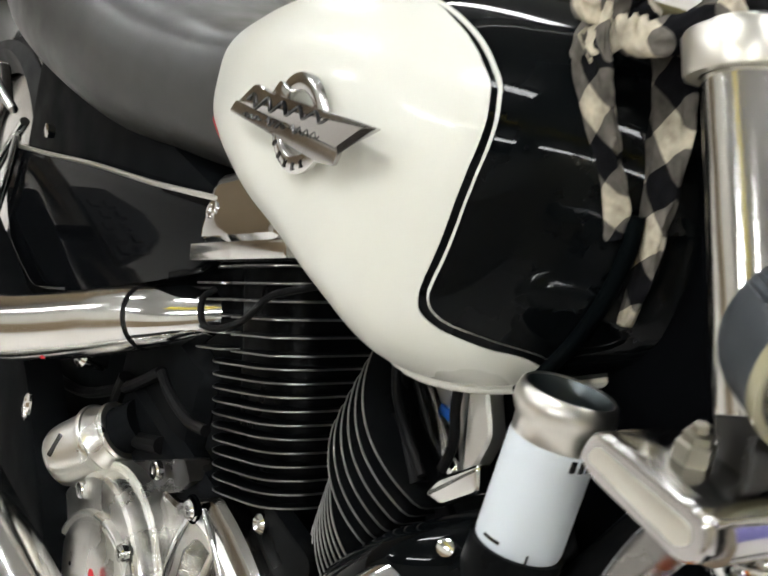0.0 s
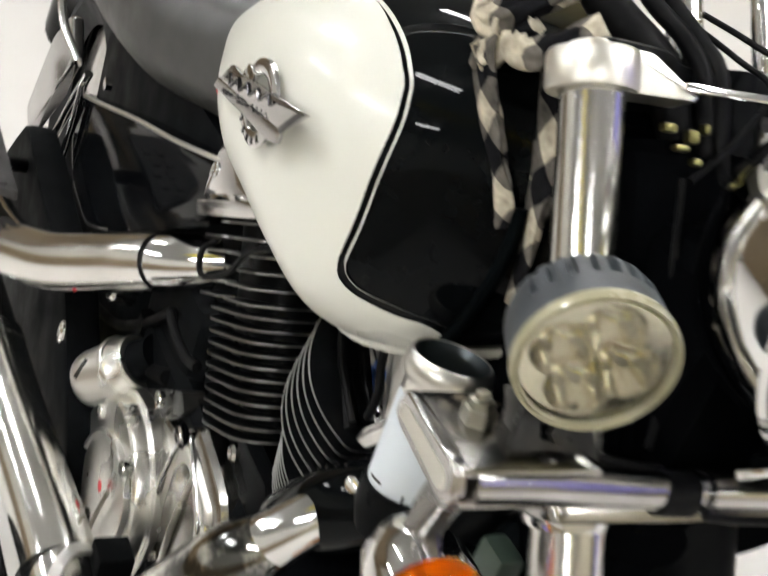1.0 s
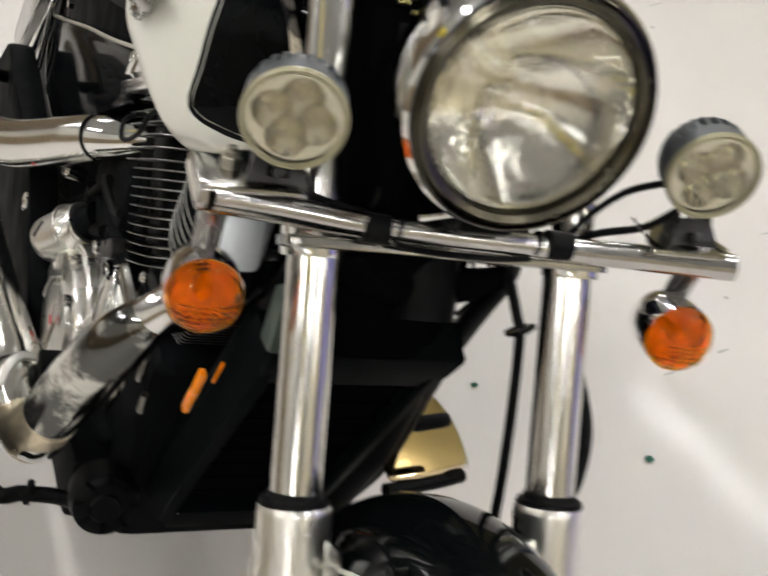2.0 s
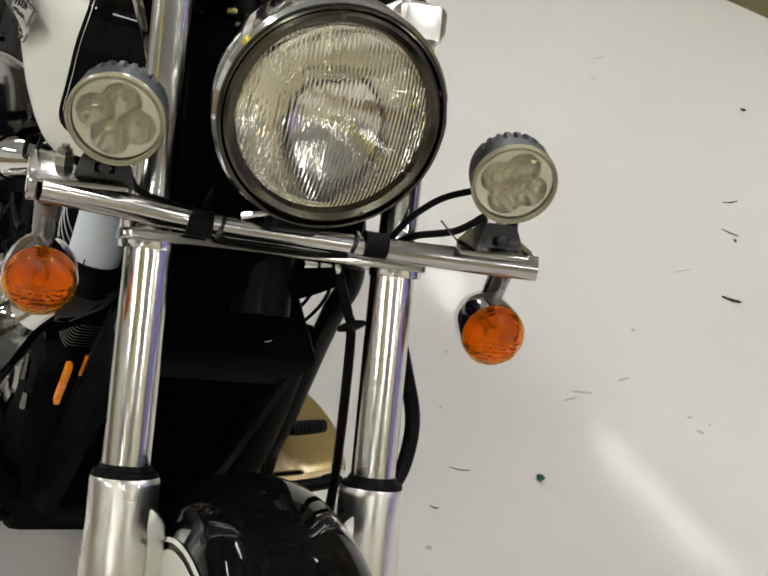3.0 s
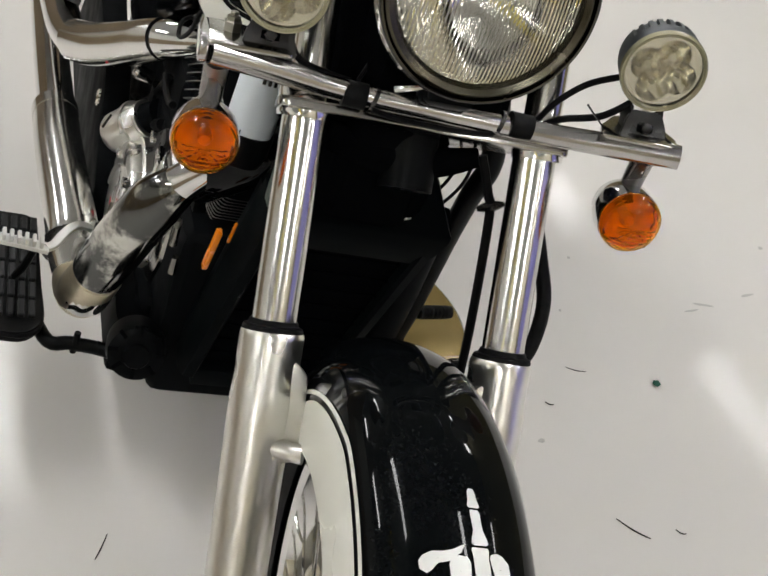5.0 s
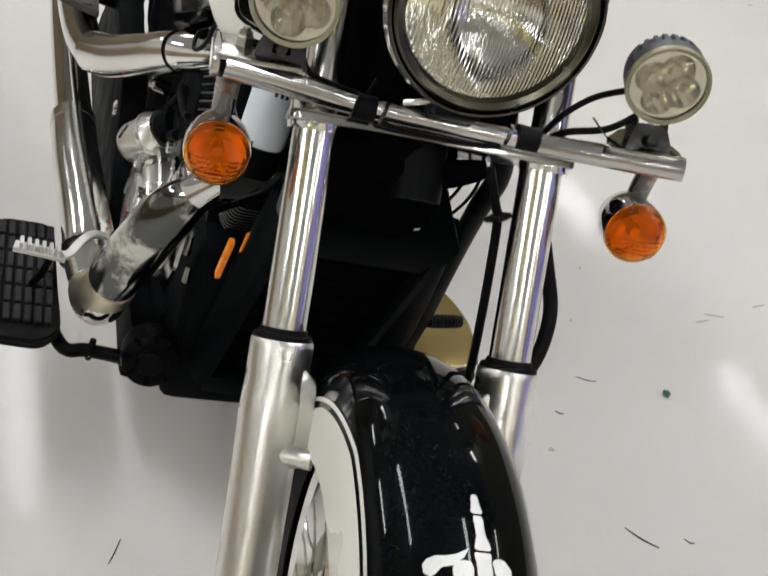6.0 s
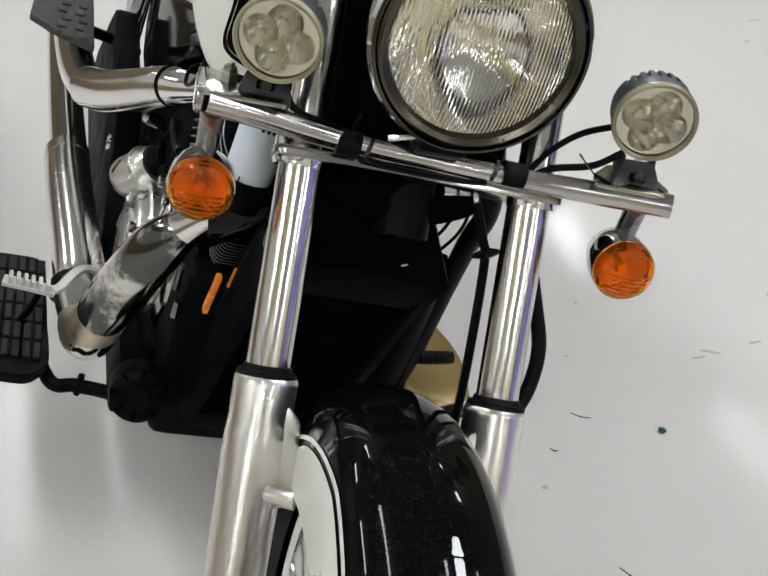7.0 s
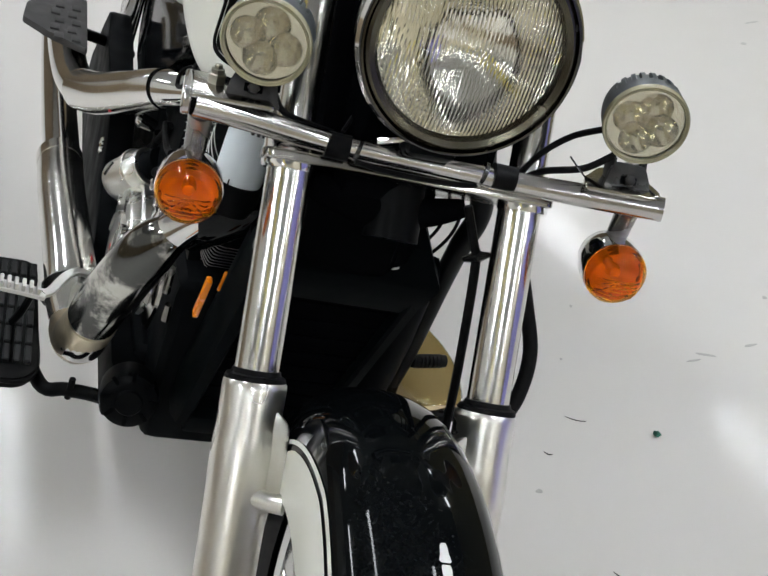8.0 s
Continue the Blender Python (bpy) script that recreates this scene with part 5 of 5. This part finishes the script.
for yy, xx, zz in ((-0.182, 0.055, 0.288), (0.212, 0.062, 0.268)):
    lb = part("lamp_bracket", plate(rounded([(-0.028, -0.018), (0.028, -0.018), (0.022, 0.006), (0.016, 0.017), (-0.016, 0.017), (-0.022, 0.006)], 0.004), 0.005, FK @ Matrix(((0, 0, 1, xx + 0.012), (1, 0, 0, yy), (0, 1, 0, zz), (0, 0, 0, 1))), 0.001), DULLSTEEL, bar, "folded steel lamp bracket")
    for sg in (-1, 1):
        part("bracket_ear", box((xx + 0.004, yy + sg * 0.017, zz + 0.006), (0.026, 0.003, 0.030), FK, 0.001), DULLSTEEL, lb)
    # Near-black bar stands in for the shaded hole in the bracket.
    part("bracket_slot", box((xx + 0.0175, yy, zz - 0.001), (0.001, 0.018, 0.008), FK, 0.0004, 1), CORE, lb)
    part("lamp_bolt", lathe([(0.006, 0), (0.006, 0.005), (0.0035, 0.006), (0, 0.006)], FK @ axis((xx + 0.0178, yy, zz - 0.001), (1, 0, 0)), 6), DULLSTEEL, lb)


part("lamp_foot", plate(rounded([(0.178, 0.246), (0.246, 0.246), (0.234, 0.262), (0.226, 0.272), (0.198, 0.272), (0.190, 0.262)], 0.005), 0.010, FK @ Matrix(((0, 0, 1, 0.062), (1, 0, 0, 0), (0, 1, 0, 0), (0, 0, 0, 1))), 0.003), BARCHROME, bar, "chrome folded lamp foot")


def turn_signal(o, stalk):
    d = (math.cos(radians(29)), 0, -math.sin(radians(29)))
    M = FK @ axis(o, d)
    ts = part("turn_signal", lathe([(0.0, -0.060), (0.018, -0.057), (0.028, -0.045), (0.0335, -0.025), (0.0345, -0.006), (0.0345, -0.002), (0.032, -0.002)], M, 40), CHROME, bike, "chrome turn signal with an amber lens")
    prof = [(0.0335, -0.003), (0.0338, 0.004), (0.0325, 0.010), (0.028, 0.0165), (0.020, 0.0205), (0.010, 0.0225), (0.0, 0.023)]
    fine = []
    for (ra, ha), (rb, hb) in zip(prof, prof[1:]):
        fine += [(ra + (rb - ra) * k / 6, ha + (hb - ha) * k / 6) for k in range(6)]
    rings = []
    for r, h in fine + [(0.0002, 0.023)] + [(0.0002, 0.020), (0.018, 0.018), (0.026, 0.0145), (0.030, 0.008), (0.031, -0.003)]:
        ring = []
        for a in lin(0, 2 * math.pi, 84, endpoint=False):
            x, y = r * math.cos(a), r * math.sin(a)
            w = max(0.0, min(1.0, (0.026 - abs(x)) / 0.004)) * max(0.0, min(1.0, (0.005 - y) / 0.002, (y + 0.021) / 0.002)) if h >= 0.004 and r > 0.0003 else 0.0
            ring.append(M @ Vector((x, y, h + w * 0.0020 * (0.5 + 0.5 * math.cos(2 * math.pi * (y - 60 * 0.05 * x * x) / 0.0053)))))
        rings.append(ring)
    bm = bmesh.new()
    ring_loft(bm, rings, False)
    part("lens", bm, AMBER, ts, "amber plastic lens with moulded ribs", 60)
    part("reflector", lathe([(0.030, -0.004), (0.024, -0.02), (0.012, -0.03), (0, -0.033)], M, 28), SIGNALCUP, ts)
    part("bulb", lathe([(0.0, 0.002), (0.006, 0.0), (0.008, -0.008), (0.006, -0.018), (0.005, -0.03)], M, 16), SIGNALCUP, ts)
    part("stalk", sweep(stalk, [0.0125, 0.012, 0.0115], FK, 18), BRACKET, ts, "dull grey metal stalk")
    return ts


turn_signal((0.022, -0.226, 0.182), [(0.048, -0.2265, 0.258), (0.022, -0.2262, 0.238), (-0.004, -0.226, 0.212)])
turn_signal((0.036, 0.233, 0.173), [(0.062, 0.226, 0.242), (0.036, 0.232, 0.226), (0.010, 0.237, 0.203)])

# cables and hoses
part("lamp_wire", sweep([(0.075, 0.178, 0.315), (0.05, 0.155, 0.306), (0.035, 0.13, 0.285), (0.02, 0.115, 0.262)], 0.0035, FK, 10), RUBBER, bike)
part("lamp_wire", sweep([(0.075, 0.195, 0.292), (0.06, 0.17, 0.274), (0.045, 0.135, 0.266), (0.03, 0.12, 0.258)], 0.0038, FK, 10), RUBBER, bike)
part("lamp_wire", sweep([(0.06, -0.165, 0.30), (0.05, -0.15, 0.275), (0.05, -0.12, 0.266), (0.045, -0.095, 0.263)], 0.0035, FK, 10), RUBBER, bike)
part("bar_wire", sweep([(0.055, -0.07, 0.238), (0.05, -0.04, 0.234), (0.05, 0.02, 0.233), (0.05, 0.06, 0.236)], 0.003, FK, 8), RUBBER, bike)
part("brake_hose", sweep([(-0.02, 0.075, 0.22), (-0.03, 0.092, 0.18), (-0.035, 0.099, 0.16), (-0.05, 0.104, 0.08), (-0.07, 0.108, 0.0), (-0.085, 0.108, -0.06)], 0.0055, FK, 10), RUBBER, bike, "black brake hose")
part("hose_tie", sweep([(-0.040, 0.085, 0.162), (-0.033, 0.099, 0.167), (-0.028, 0.112, 0.172)], [0.003, 0.007, 0.0025], FK, 8), PINBLACK, bike)
part("speedometer_cable", sweep([(-0.02, 0.145, 0.17), (-0.03, 0.165, 0.12), (-0.03, 0.178, 0.07), (-0.03, 0.172, 0.02), (-0.03, 0.15, -0.03), (-0.03, 0.13, -0.12)], 0.0085, FK, 12), RUBBER, bike, "black cable looping beside the fork")
part("wire_tail", sweep([(0.07, 0.17, 0.262), (0.075, 0.155, 0.273), (0.08, 0.145, 0.28)], 0.001, FK, 6), PINBLACK, bike)
part("zip_end", sweep([(0.055, -0.05, 0.262), (0.065, -0.03, 0.266), (0.07, -0.005, 0.27)], [0.004, 0.003, 0.0015], FK, 8), CHROME, bike)

# handlebar
for yy in (-0.02, 0.055):
    part("riser", sweep([(-0.06, yy, 0.53), (-0.07, yy, 0.60)], 0.013, FK, 18), CHROME, bike)
part("handlebar", sweep([(-0.16, -0.40, 0.76), (-0.23, -0.30, 0.76), (-0.19, -0.18, 0.72), (-0.10, -0.09, 0.66), (-0.085, 0.0, 0.64), (-0.10, 0.09, 0.66), (-0.19, 0.18, 0.72), (-0.23, 0.30, 0.76), (-0.38, 0.40, 0.76)], 0.0127, FK, 18), CHROME, bike, "chrome handlebar")
part("wiring_loom", sweep([(-0.05, -0.13, 0.60), (-0.035, -0.10, 0.552), (-0.03, -0.062, 0.515), (-0.03, -0.045, 0.47)], [0.012, 0.014, 0.015, 0.012], FK, 14), RUBBER, bike, "thick black wiring loom")
part("control_cable", sweep([(-0.05, -0.085, 0.60), (-0.03, -0.071, 0.56), (-0.022, -0.048, 0.535), (-0.015, -0.036, 0.505), (-0.02, -0.03, 0.44)], 0.0062, FK, 12), RUBBER, bike, "black control cable")
part("control_cable", sweep([(-0.05, -0.068, 0.60), (-0.03, -0.056, 0.562), (-0.022, -0.036, 0.535), (-0.012, -0.026, 0.508), (-0.015, -0.02, 0.44)], 0.0062, FK, 12), RUBBER, bike, "black control cable")
part("control_cable", sweep([(-0.05, 0.03, 0.61), (-0.03, 0.05, 0.57), (-0.02, 0.075, 0.53), (-0.01, 0.085, 0.49), (-0.02, 0.085, 0.42)], 0.0062, FK, 12), RUBBER, bike, "black control cable")
part("control_cable", sweep([(-0.05, 0.055, 0.61), (-0.03, 0.072, 0.57), (-0.02, 0.092, 0.53), (-0.01, 0.10, 0.49), (-0.02, 0.095, 0.42)], 0.005, FK, 12), RUBBER, bike, "black control cable")
part("thin_wire", sweep([(-0.03, -0.06, 0.555), (-0.03, -0.039, 0.549), (-0.02, -0.006, 0.527), (0.012, -0.004, 0.501), (0.0, -0.018, 0.47), (-0.005, -0.05, 0.44)], 0.0022, FK, 8), RUBBER, bike)
part("thin_wire", sweep([(-0.03, -0.03, 0.557), (-0.02, 0.006, 0.539), (0.012, 0.018, 0.51), (0.01, 0.012, 0.46), (0.0, 0.0, 0.42)], 0.0022, FK, 8), RUBBER, bike)

# front wheel and mudguard
WHEEL = FK @ Matrix.Rotation(radians(2.4), 4, "Z")  # the wheel and mudguard sit slightly askew in the fork
WC = Vector((0.03, 0, -0.335))
WM = WHEEL @ axis(WC, (0, 1, 0))
fw = part("front_wheel", lathe([(0.235, -0.03), (0.245, -0.036), (0.262, -0.036), (0.262, 0.036), (0.245, 0.036), (0.235, 0.03), (0.235, -0.03)], WM, 64), CHROME, bike, "spoked front wheel")
part("tyre", lathe([(0.250, -0.042), (0.27, -0.055), (0.295, -0.050), (0.313, -0.028), (0.318, 0.0), (0.313, 0.028), (0.295, 0.050), (0.27, 0.055), (0.25, 0.042)], WM, 80), TYRE, fw)
part("hub", lathe([(0, -0.06), (0.035, -0.06), (0.04, -0.05), (0.03, -0.03), (0.03, 0.03), (0.04, 0.05), (0.035, 0.06), (0, 0.06)], WM, 32), ALU, fw)
part("brake_disc", lathe([(0.10, 0.062), (0.155, 0.062), (0.155, 0.067), (0.10, 0.067), (0.10, 0.062)], WM, 48), STEEL, fw)
for k in range(24):
    a = k * math.pi / 12
    s = 1 if k % 2 else -1
    part("spoke", sweep([(0.036 * math.cos(a), 0.036 * math.sin(a), s * 0.045), (0.24 * math.cos(a + s * 0.3), 0.24 * math.sin(a + s * 0.3), s * 0.01)], 0.002, WM, 6), CHROME, fw)


def fender_point(phi, y, lift=0.0):
    P = [0.0, 0.025, 0.045, 0.06, 0.072, 0.080, 0.0845, 0.0860, 0.0865]
    Q = [0.3460, 0.3435, 0.3370, 0.3275, 0.3135, 0.297, 0.278, 0.250, 0.222]
    i = abs(y) * 8
    r, yy = float(np.interp(i, range(9), Q)), float(np.interp(i, range(9), P)) * (1 if y >= 0 else -1)
    ny = abs(yy) / 0.0865
    r += lift * math.sqrt(max(0, 1 - ny ** 4))
    yy += lift * ny * (1 if y >= 0 else -1)
    return WC + Vector((r * math.sin(phi), yy, r * math.cos(phi)))


bm = bmesh.new()
rings = []
for phi in lin(radians(-62), radians(105), 70):
    rings.append([WHEEL @ fender_point(phi, y) for y in lin(-1, 1, 41)] + [WHEEL @ fender_point(phi, y, -0.004) for y in lin(1, -1, 41)])
ring_loft(bm, rings)
fender = part("front_fender", bm, BLACKDUST, bike, "gloss black front mudguard with cream side panels", 50)
for s in (-1, 1):
    bm = bmesh.new()
    ln = bmesh.new()
    lo_, pin = [], []
    for phi in lin(radians(-30), radians(104), 80):
        k = min(1.0, max(0.01, (phi - radians(-30)) / radians(60)))
        top = 1.0 - (1.0 - 0.60) * k ** 0.62
        lo_.append([WHEEL @ fender_point(phi, s * u, 0.0012) for u in lin(1.0, top + 0.035, 8)])
        pin.append([WHEEL @ fender_point(phi, s * u, 0.0014) for u in (top, top - 0.03)])
    ring_loft(bm, lo_, False, False)
    ring_loft(ln, pin, False, False)
    part("side_panel", bm, WHITE, fender, "cream painted mudguard side", 60)
    part("pinstripe", ln, WHITE, fender, "thin white pinstripe", 60)
    q = fender_point(radians(-3), s * 0.82)
    part("rivet", lathe([(0.0042, 0.0), (0.0040, 0.0018), (0.0028, 0.0030), (0.0, 0.0035)], WHEEL @ axis(q, fender_point(radians(-3), s * 0.82, 0.02) - q), 14), WHITE, fender, "painted rivet head")
# white bone-like strokes: places along the stroke (angle round the wheel, place across) and half-widths
for stroke in (((42.9, 0.035, 0.010), (43.4, 0.034, 0.017), (44.6, 0.035, 0.020), (45.6, 0.036, 0.028), (45.9, 0.036, 0.020)),
               ((46.2, 0.037, 0.017), (46.8, 0.039, 0.023), (48.0, 0.041, 0.021), (49.2, 0.044, 0.022), (50.3, 0.046, 0.033), (51.0, 0.047, 0.037), (51.3, 0.048, 0.026)),
               ((51.6, 0.045, 0.034), (52.0, 0.045, 0.039), (53.0, 0.047, 0.034), (54.5, 0.050, 0.035), (57.0, 0.055, 0.033), (59.5, 0.06, 0.042))):
    bm = bmesh.new()
    ring_loft(bm, [[WHEEL @ fender_point(radians(p), y + d * w, 0.0015) for d in lin(-1, 1, 5)] for p, y, w in stroke], False, False)
    part("decal", bm, DECAL, fender, "white painted decal shape", 60)
for blot in (((51.2, -0.018), (52.0, -0.070), (52.3, -0.115), (52.2, -0.160), (52.7, -0.205), (53.5, -0.226), (54.6, -0.222), (55.2, -0.190), (54.8, -0.165), (53.9, -0.135), (53.6, -0.085), (52.4, -0.036)),
             ((53.0, -0.075), (52.8, -0.045), (53.0, -0.012), (53.8, 0.000), (56.0, -0.002), (58.0, -0.010), (58.0, -0.075), (55.5, -0.085), (54.0, -0.088)),
             ((52.4, 0.092), (52.2, 0.120), (52.5, 0.150), (53.4, 0.182), (55.0, 0.190), (58.0, 0.185), (58.0, 0.105), (55.2, 0.100), (53.8, 0.090), (53.0, 0.084))):
    bm = bmesh.new()
    cp = sum(q[0] for q in blot) / len(blot), sum(q[1] for q in blot) / len(blot)
    rings = []
    for k in lin(1.0, 0.02, 5):
        rings.append([WHEEL @ fender_point(radians(cp[0] + (p - cp[0]) * k), cp[1] + (y - cp[1]) * k, 0.0015) for p, y in rounded(blot, 0.02, 3)])
    ring_loft(bm, rings, False)
    part("decal", bm, DECAL, fender, "white painted decal shape", 60)

# ---- things on the motorcycle ----
def travel_mug():
    o, d = Vector((-0.241, -0.146, 0.687)), Vector((-0.013, 0.008, 0.106))
    M = BD @ axis(o, d)
    mug = new("travel_mug")
    mug.matrix_basis = Matrix.Translation(M.translation)
    part("body", lathe([(0, 0), (0.026, 0), (0.0285, 0.002), (0.0292, 0.006), (0.0292, 0.076), (0.0288, 0.078)], M, 44), MUGWHITE, mug, "pale grey painted cylinder")
    part("collar", lathe([(0.0285, 0.077), (0.0288, 0.088), (0.031, 0.092), (0.0335, 0.097), (0.0338, 0.103), (0.032, 0.109), (0.0298, 0.111), (0.0285, 0.110)], M, 44), ALU, mug, "steel collar, open at the top")
    part("inside", lathe([(0.0285, 0.110), (0.0275, 0.105), (0.0262, 0.09), (0.025, 0.06), (0.024, 0.03), (0.0, 0.028)], M, 44), MUGINNER, mug, "dull steel inside wall")
    for a in (1.85, 2.08, 2.3):
        part("clip", box((0.0293, 0, 0.072), (0.002, 0.004, 0.008), M @ Matrix.Rotation(a, 4, "Z"), 0.0005, 1), PINBLACK, mug)
    for a in (0.47, 0.56, 0.65, 0.74, 0.83):
        part("mark", box((0.0290, 0, 0.0085), (0.0012, 0.0032, 0.0024), M @ Matrix.Rotation(a, 4, "Z"), 0.0003, 1), PINBLACK, mug)
    part("clip", box((0.0290, 0, 0.005), (0.0014, 0.0016, 0.007), M @ Matrix.Rotation(1.55, 4, "Z"), 0.0004, 1), PINBLACK, mug)
    return tagged(mug, "pale grey metal cup with a steel rim, wedged beside the frame", "cup")


travel_mug()
part("cup_mount", lathe([(0.0, -0.04), (0.026, -0.038), (0.032, -0.02), (0.032, 0.002), (0.0, 0.002)], BD @ axis((-0.241, -0.146, 0.687), (-0.013, 0.008, 0.106)), 28), SATIN, bike, "black mount below the cup")


def scarf():
    root = new("scarf")
    root.matrix_basis = Matrix.Translation(BD @ Vector((-0.28, -0.16, 1.02)))

    def tail(name, pts, w, th, twist, crease=1.0):
        P = smooth_path(pts, 8)
        n = len(P)
        bm = bmesh.new()
        uv = bm.loops.layers.uv.new("chart")
        rows, length = [], 0.0
        for i, p in enumerate(P):
            t = (P[min(i + 1, n - 1)] - P[max(i - 1, 0)]).normalized()
            if i:
                length += (P[i] - P[i - 1]).length
            f = i / (n - 1)
            wid = float(np.interp(f, lin(0, 1, len(w)), w))
            a0 = twist[0] + (twist[1] - twist[0]) * f
            u = Vector((math.cos(a0), -math.sin(a0) * 0.9, 0.25))
            u = (u - t * u.dot(t)).normalized()
            v = t.cross(u)
            ring = []
            for a in lin(0, 2 * math.pi, 36, endpoint=False):
                fold = 1 + crease * (0.26 * math.sin(3 * a + 9 * f) + 0.20 * math.sin(5 * a - 14 * f)) + 0.07 * math.sin(9 * a + 23 * f)
                q = p + u * math.cos(a) * wid * fold + v * math.sin(a) * th * fold
                ring.append((bm.verts.new(BD @ q), math.cos(a) * wid, length))
            rows.append(ring)
        for r, s in zip(rows, rows[1:]):
            for j in range(36):
                k = (j + 1) % 36
                fc = bm.faces.new((r[j][0], r[k][0], s[k][0], s[j][0]))
                for lp, src in zip(fc.loops, (r[j], r[k], s[k], s[j])):
                    lp[uv].uv = ((src[1] + src[2]) * 16, (src[2] - src[1]) * 16)
        bm.faces.new([q[0] for q in rows[0]])
        bm.faces.new([q[0] for q in rows[-1]][::-1])
        return part(name, bm, CLOTH, root, "", 80)

    tail("tail", [(-0.322, -0.160, 1.025), (-0.322, -0.158, 1.00), (-0.320, -0.150, 0.975), (-0.312, -0.140, 0.95), (-0.303, -0.130, 0.925), (-0.294, -0.122, 0.905), (-0.286, -0.116, 0.888)], [0.013, 0.019, 0.023, 0.022, 0.020, 0.016, 0.007], 0.0045, (0.5, -0.1), 0.45)
    tail("tail", [(-0.305, -0.122, 1.02), (-0.290, -0.118, 0.993), (-0.280, -0.114, 0.965), (-0.275, -0.110, 0.930), (-0.272, -0.106, 0.90), (-0.269, -0.101, 0.868), (-0.267, -0.097, 0.837)], [0.011, 0.014, 0.017, 0.019, 0.018, 0.014, 0.004], 0.0045, (-0.2, 0.5), 0.45)
    tail("loop", [(-0.343, -0.13, 1.04), (-0.336, -0.145, 1.015), (-0.326, -0.155, 1.0), (-0.318, -0.155, 1.002), (-0.30, -0.145, 1.03)], [0.011, 0.013, 0.014, 0.013, 0.010], 0.009, (0.4, 0.0), 0.5)
    tail("loop", [(-0.335, -0.125, 1.05), (-0.318, -0.145, 1.022), (-0.295, -0.15, 1.010), (-0.275, -0.14, 1.02), (-0.262, -0.12, 1.045)], [0.012, 0.014, 0.014, 0.012, 0.009], 0.010, (0.0, 0.6), 0.5)
    tail("loop", [(-0.35, -0.12, 1.06), (-0.345, -0.15, 1.035), (-0.33, -0.16, 1.018), (-0.312, -0.15, 1.035), (-0.305, -0.12, 1.06)], [0.012, 0.014, 0.014, 0.013, 0.011], 0.010, (0.3, 0.3), 0.5)
    return tagged(root, "knotted checked cloth in black, grey and cream, hanging from the handlebar", "scarf")


scarf()

# ---- bits on the floor ----
def stick(a, b, r, label="thin dark plastic sliver lying on the floor"):
    mid = ((a[0] + b[0]) / 2 + 0.004, (a[1] + b[1]) / 2, r)
    thing("sliver", sweep([(*a, r), mid, (*b, r)], [r * 0.5, r, r * 0.6], ID, 6, 3), TWIG, label, "debris", "slivers on the floor")


stick((-0.585, 0.418), (-0.569, 0.454), 0.0011)
stick((-0.495, 0.358), (-0.487, 0.372), 0.0012)
stick((-1.03, 1.21), (-1.0, 1.243), 0.004)
stick((-1.466, 1.445), (-1.466, 1.49), 0.002)
stick((-1.33, 1.37), (-1.29, 1.395), 0.002)
stick((-1.275, 1.375), (-1.262, 1.372), 0.003)
stick((-0.219, 0.411), (-0.175, 0.454), 0.0014)
stick((-0.190, 0.500), (-0.180, 0.514), 0.0012)
stick((-0.254, -0.393), (-0.205, -0.407), 0.0012)
for k, (gx, gy, g) in enumerate(((-0.525, 0.575, 0.009), (-0.775, 0.332, 0.008))):
    bm = bmesh.new()
    bmesh.ops.create_icosphere(bm, subdivisions=2, radius=g)
    for v in bm.verts:
        v.co *= 0.75 + 0.5 * noise.noise(v.co * 300 + Vector((k, 0, 0)))
        v.co = Vector((v.co.x + gx, v.co.y + gy, max(0.0005, v.co.z * 0.6 + g * 0.5)))
    thing("clump", bm, GREENBIT, "small dark green clump lying on the floor", "debris", "clumps on the floor")


def scuff(x, y, w, l, turn):
    """A faint grey rub mark on the paint of the floor."""
    m = pose(x, y, 0.0, 0, 0, turn)
    pol = [(w * (0.5 + 0.3 * noise.noise(Vector((x * 50 + k, y * 50, 0)))) * math.cos(k * 0.5236), l * (0.5 + 0.3 * noise.noise(Vector((x, y * 40 + k, 3)))) * math.sin(k * 0.5236)) for k in range(12)]
    thing("scuff", plate(pol, 0.0004, m, 0), SCUFF, "faint grey scuff mark on the floor", "scuff", "scuffs on the floor")


for x, y, w, l, turn in ((-0.638, 0.931, 0.008, 0.012, 0), (-0.593, 0.932, 0.016, 0.010, 30), (-0.611, 0.96, 0.006, 0.006, 0), (-0.752, 0.746, 0.008, 0.04, -20), (-0.735, 0.715, 0.006, 0.03, 10), (-0.777, 0.85, 0.008, 0.03, 15), (-0.94, 0.945, 0.012, 0.010, 0), (-1.156, 1.17, 0.004, 0.06, 8), (-2.37, 1.44, 0.02, 0.02, 0), (-2.56, 1.54, 0.012, 0.06, 20), (-0.40, 0.33, 0.010, 0.012, 0), (-0.932, 0.511, 0.010, 0.006, 0), (-0.755, 0.449, 0.007, 0.006, 0)):
    scuff(x, y, w, l, turn)
stick((-2.05, 1.82), (-2.04, 1.832), 0.005)
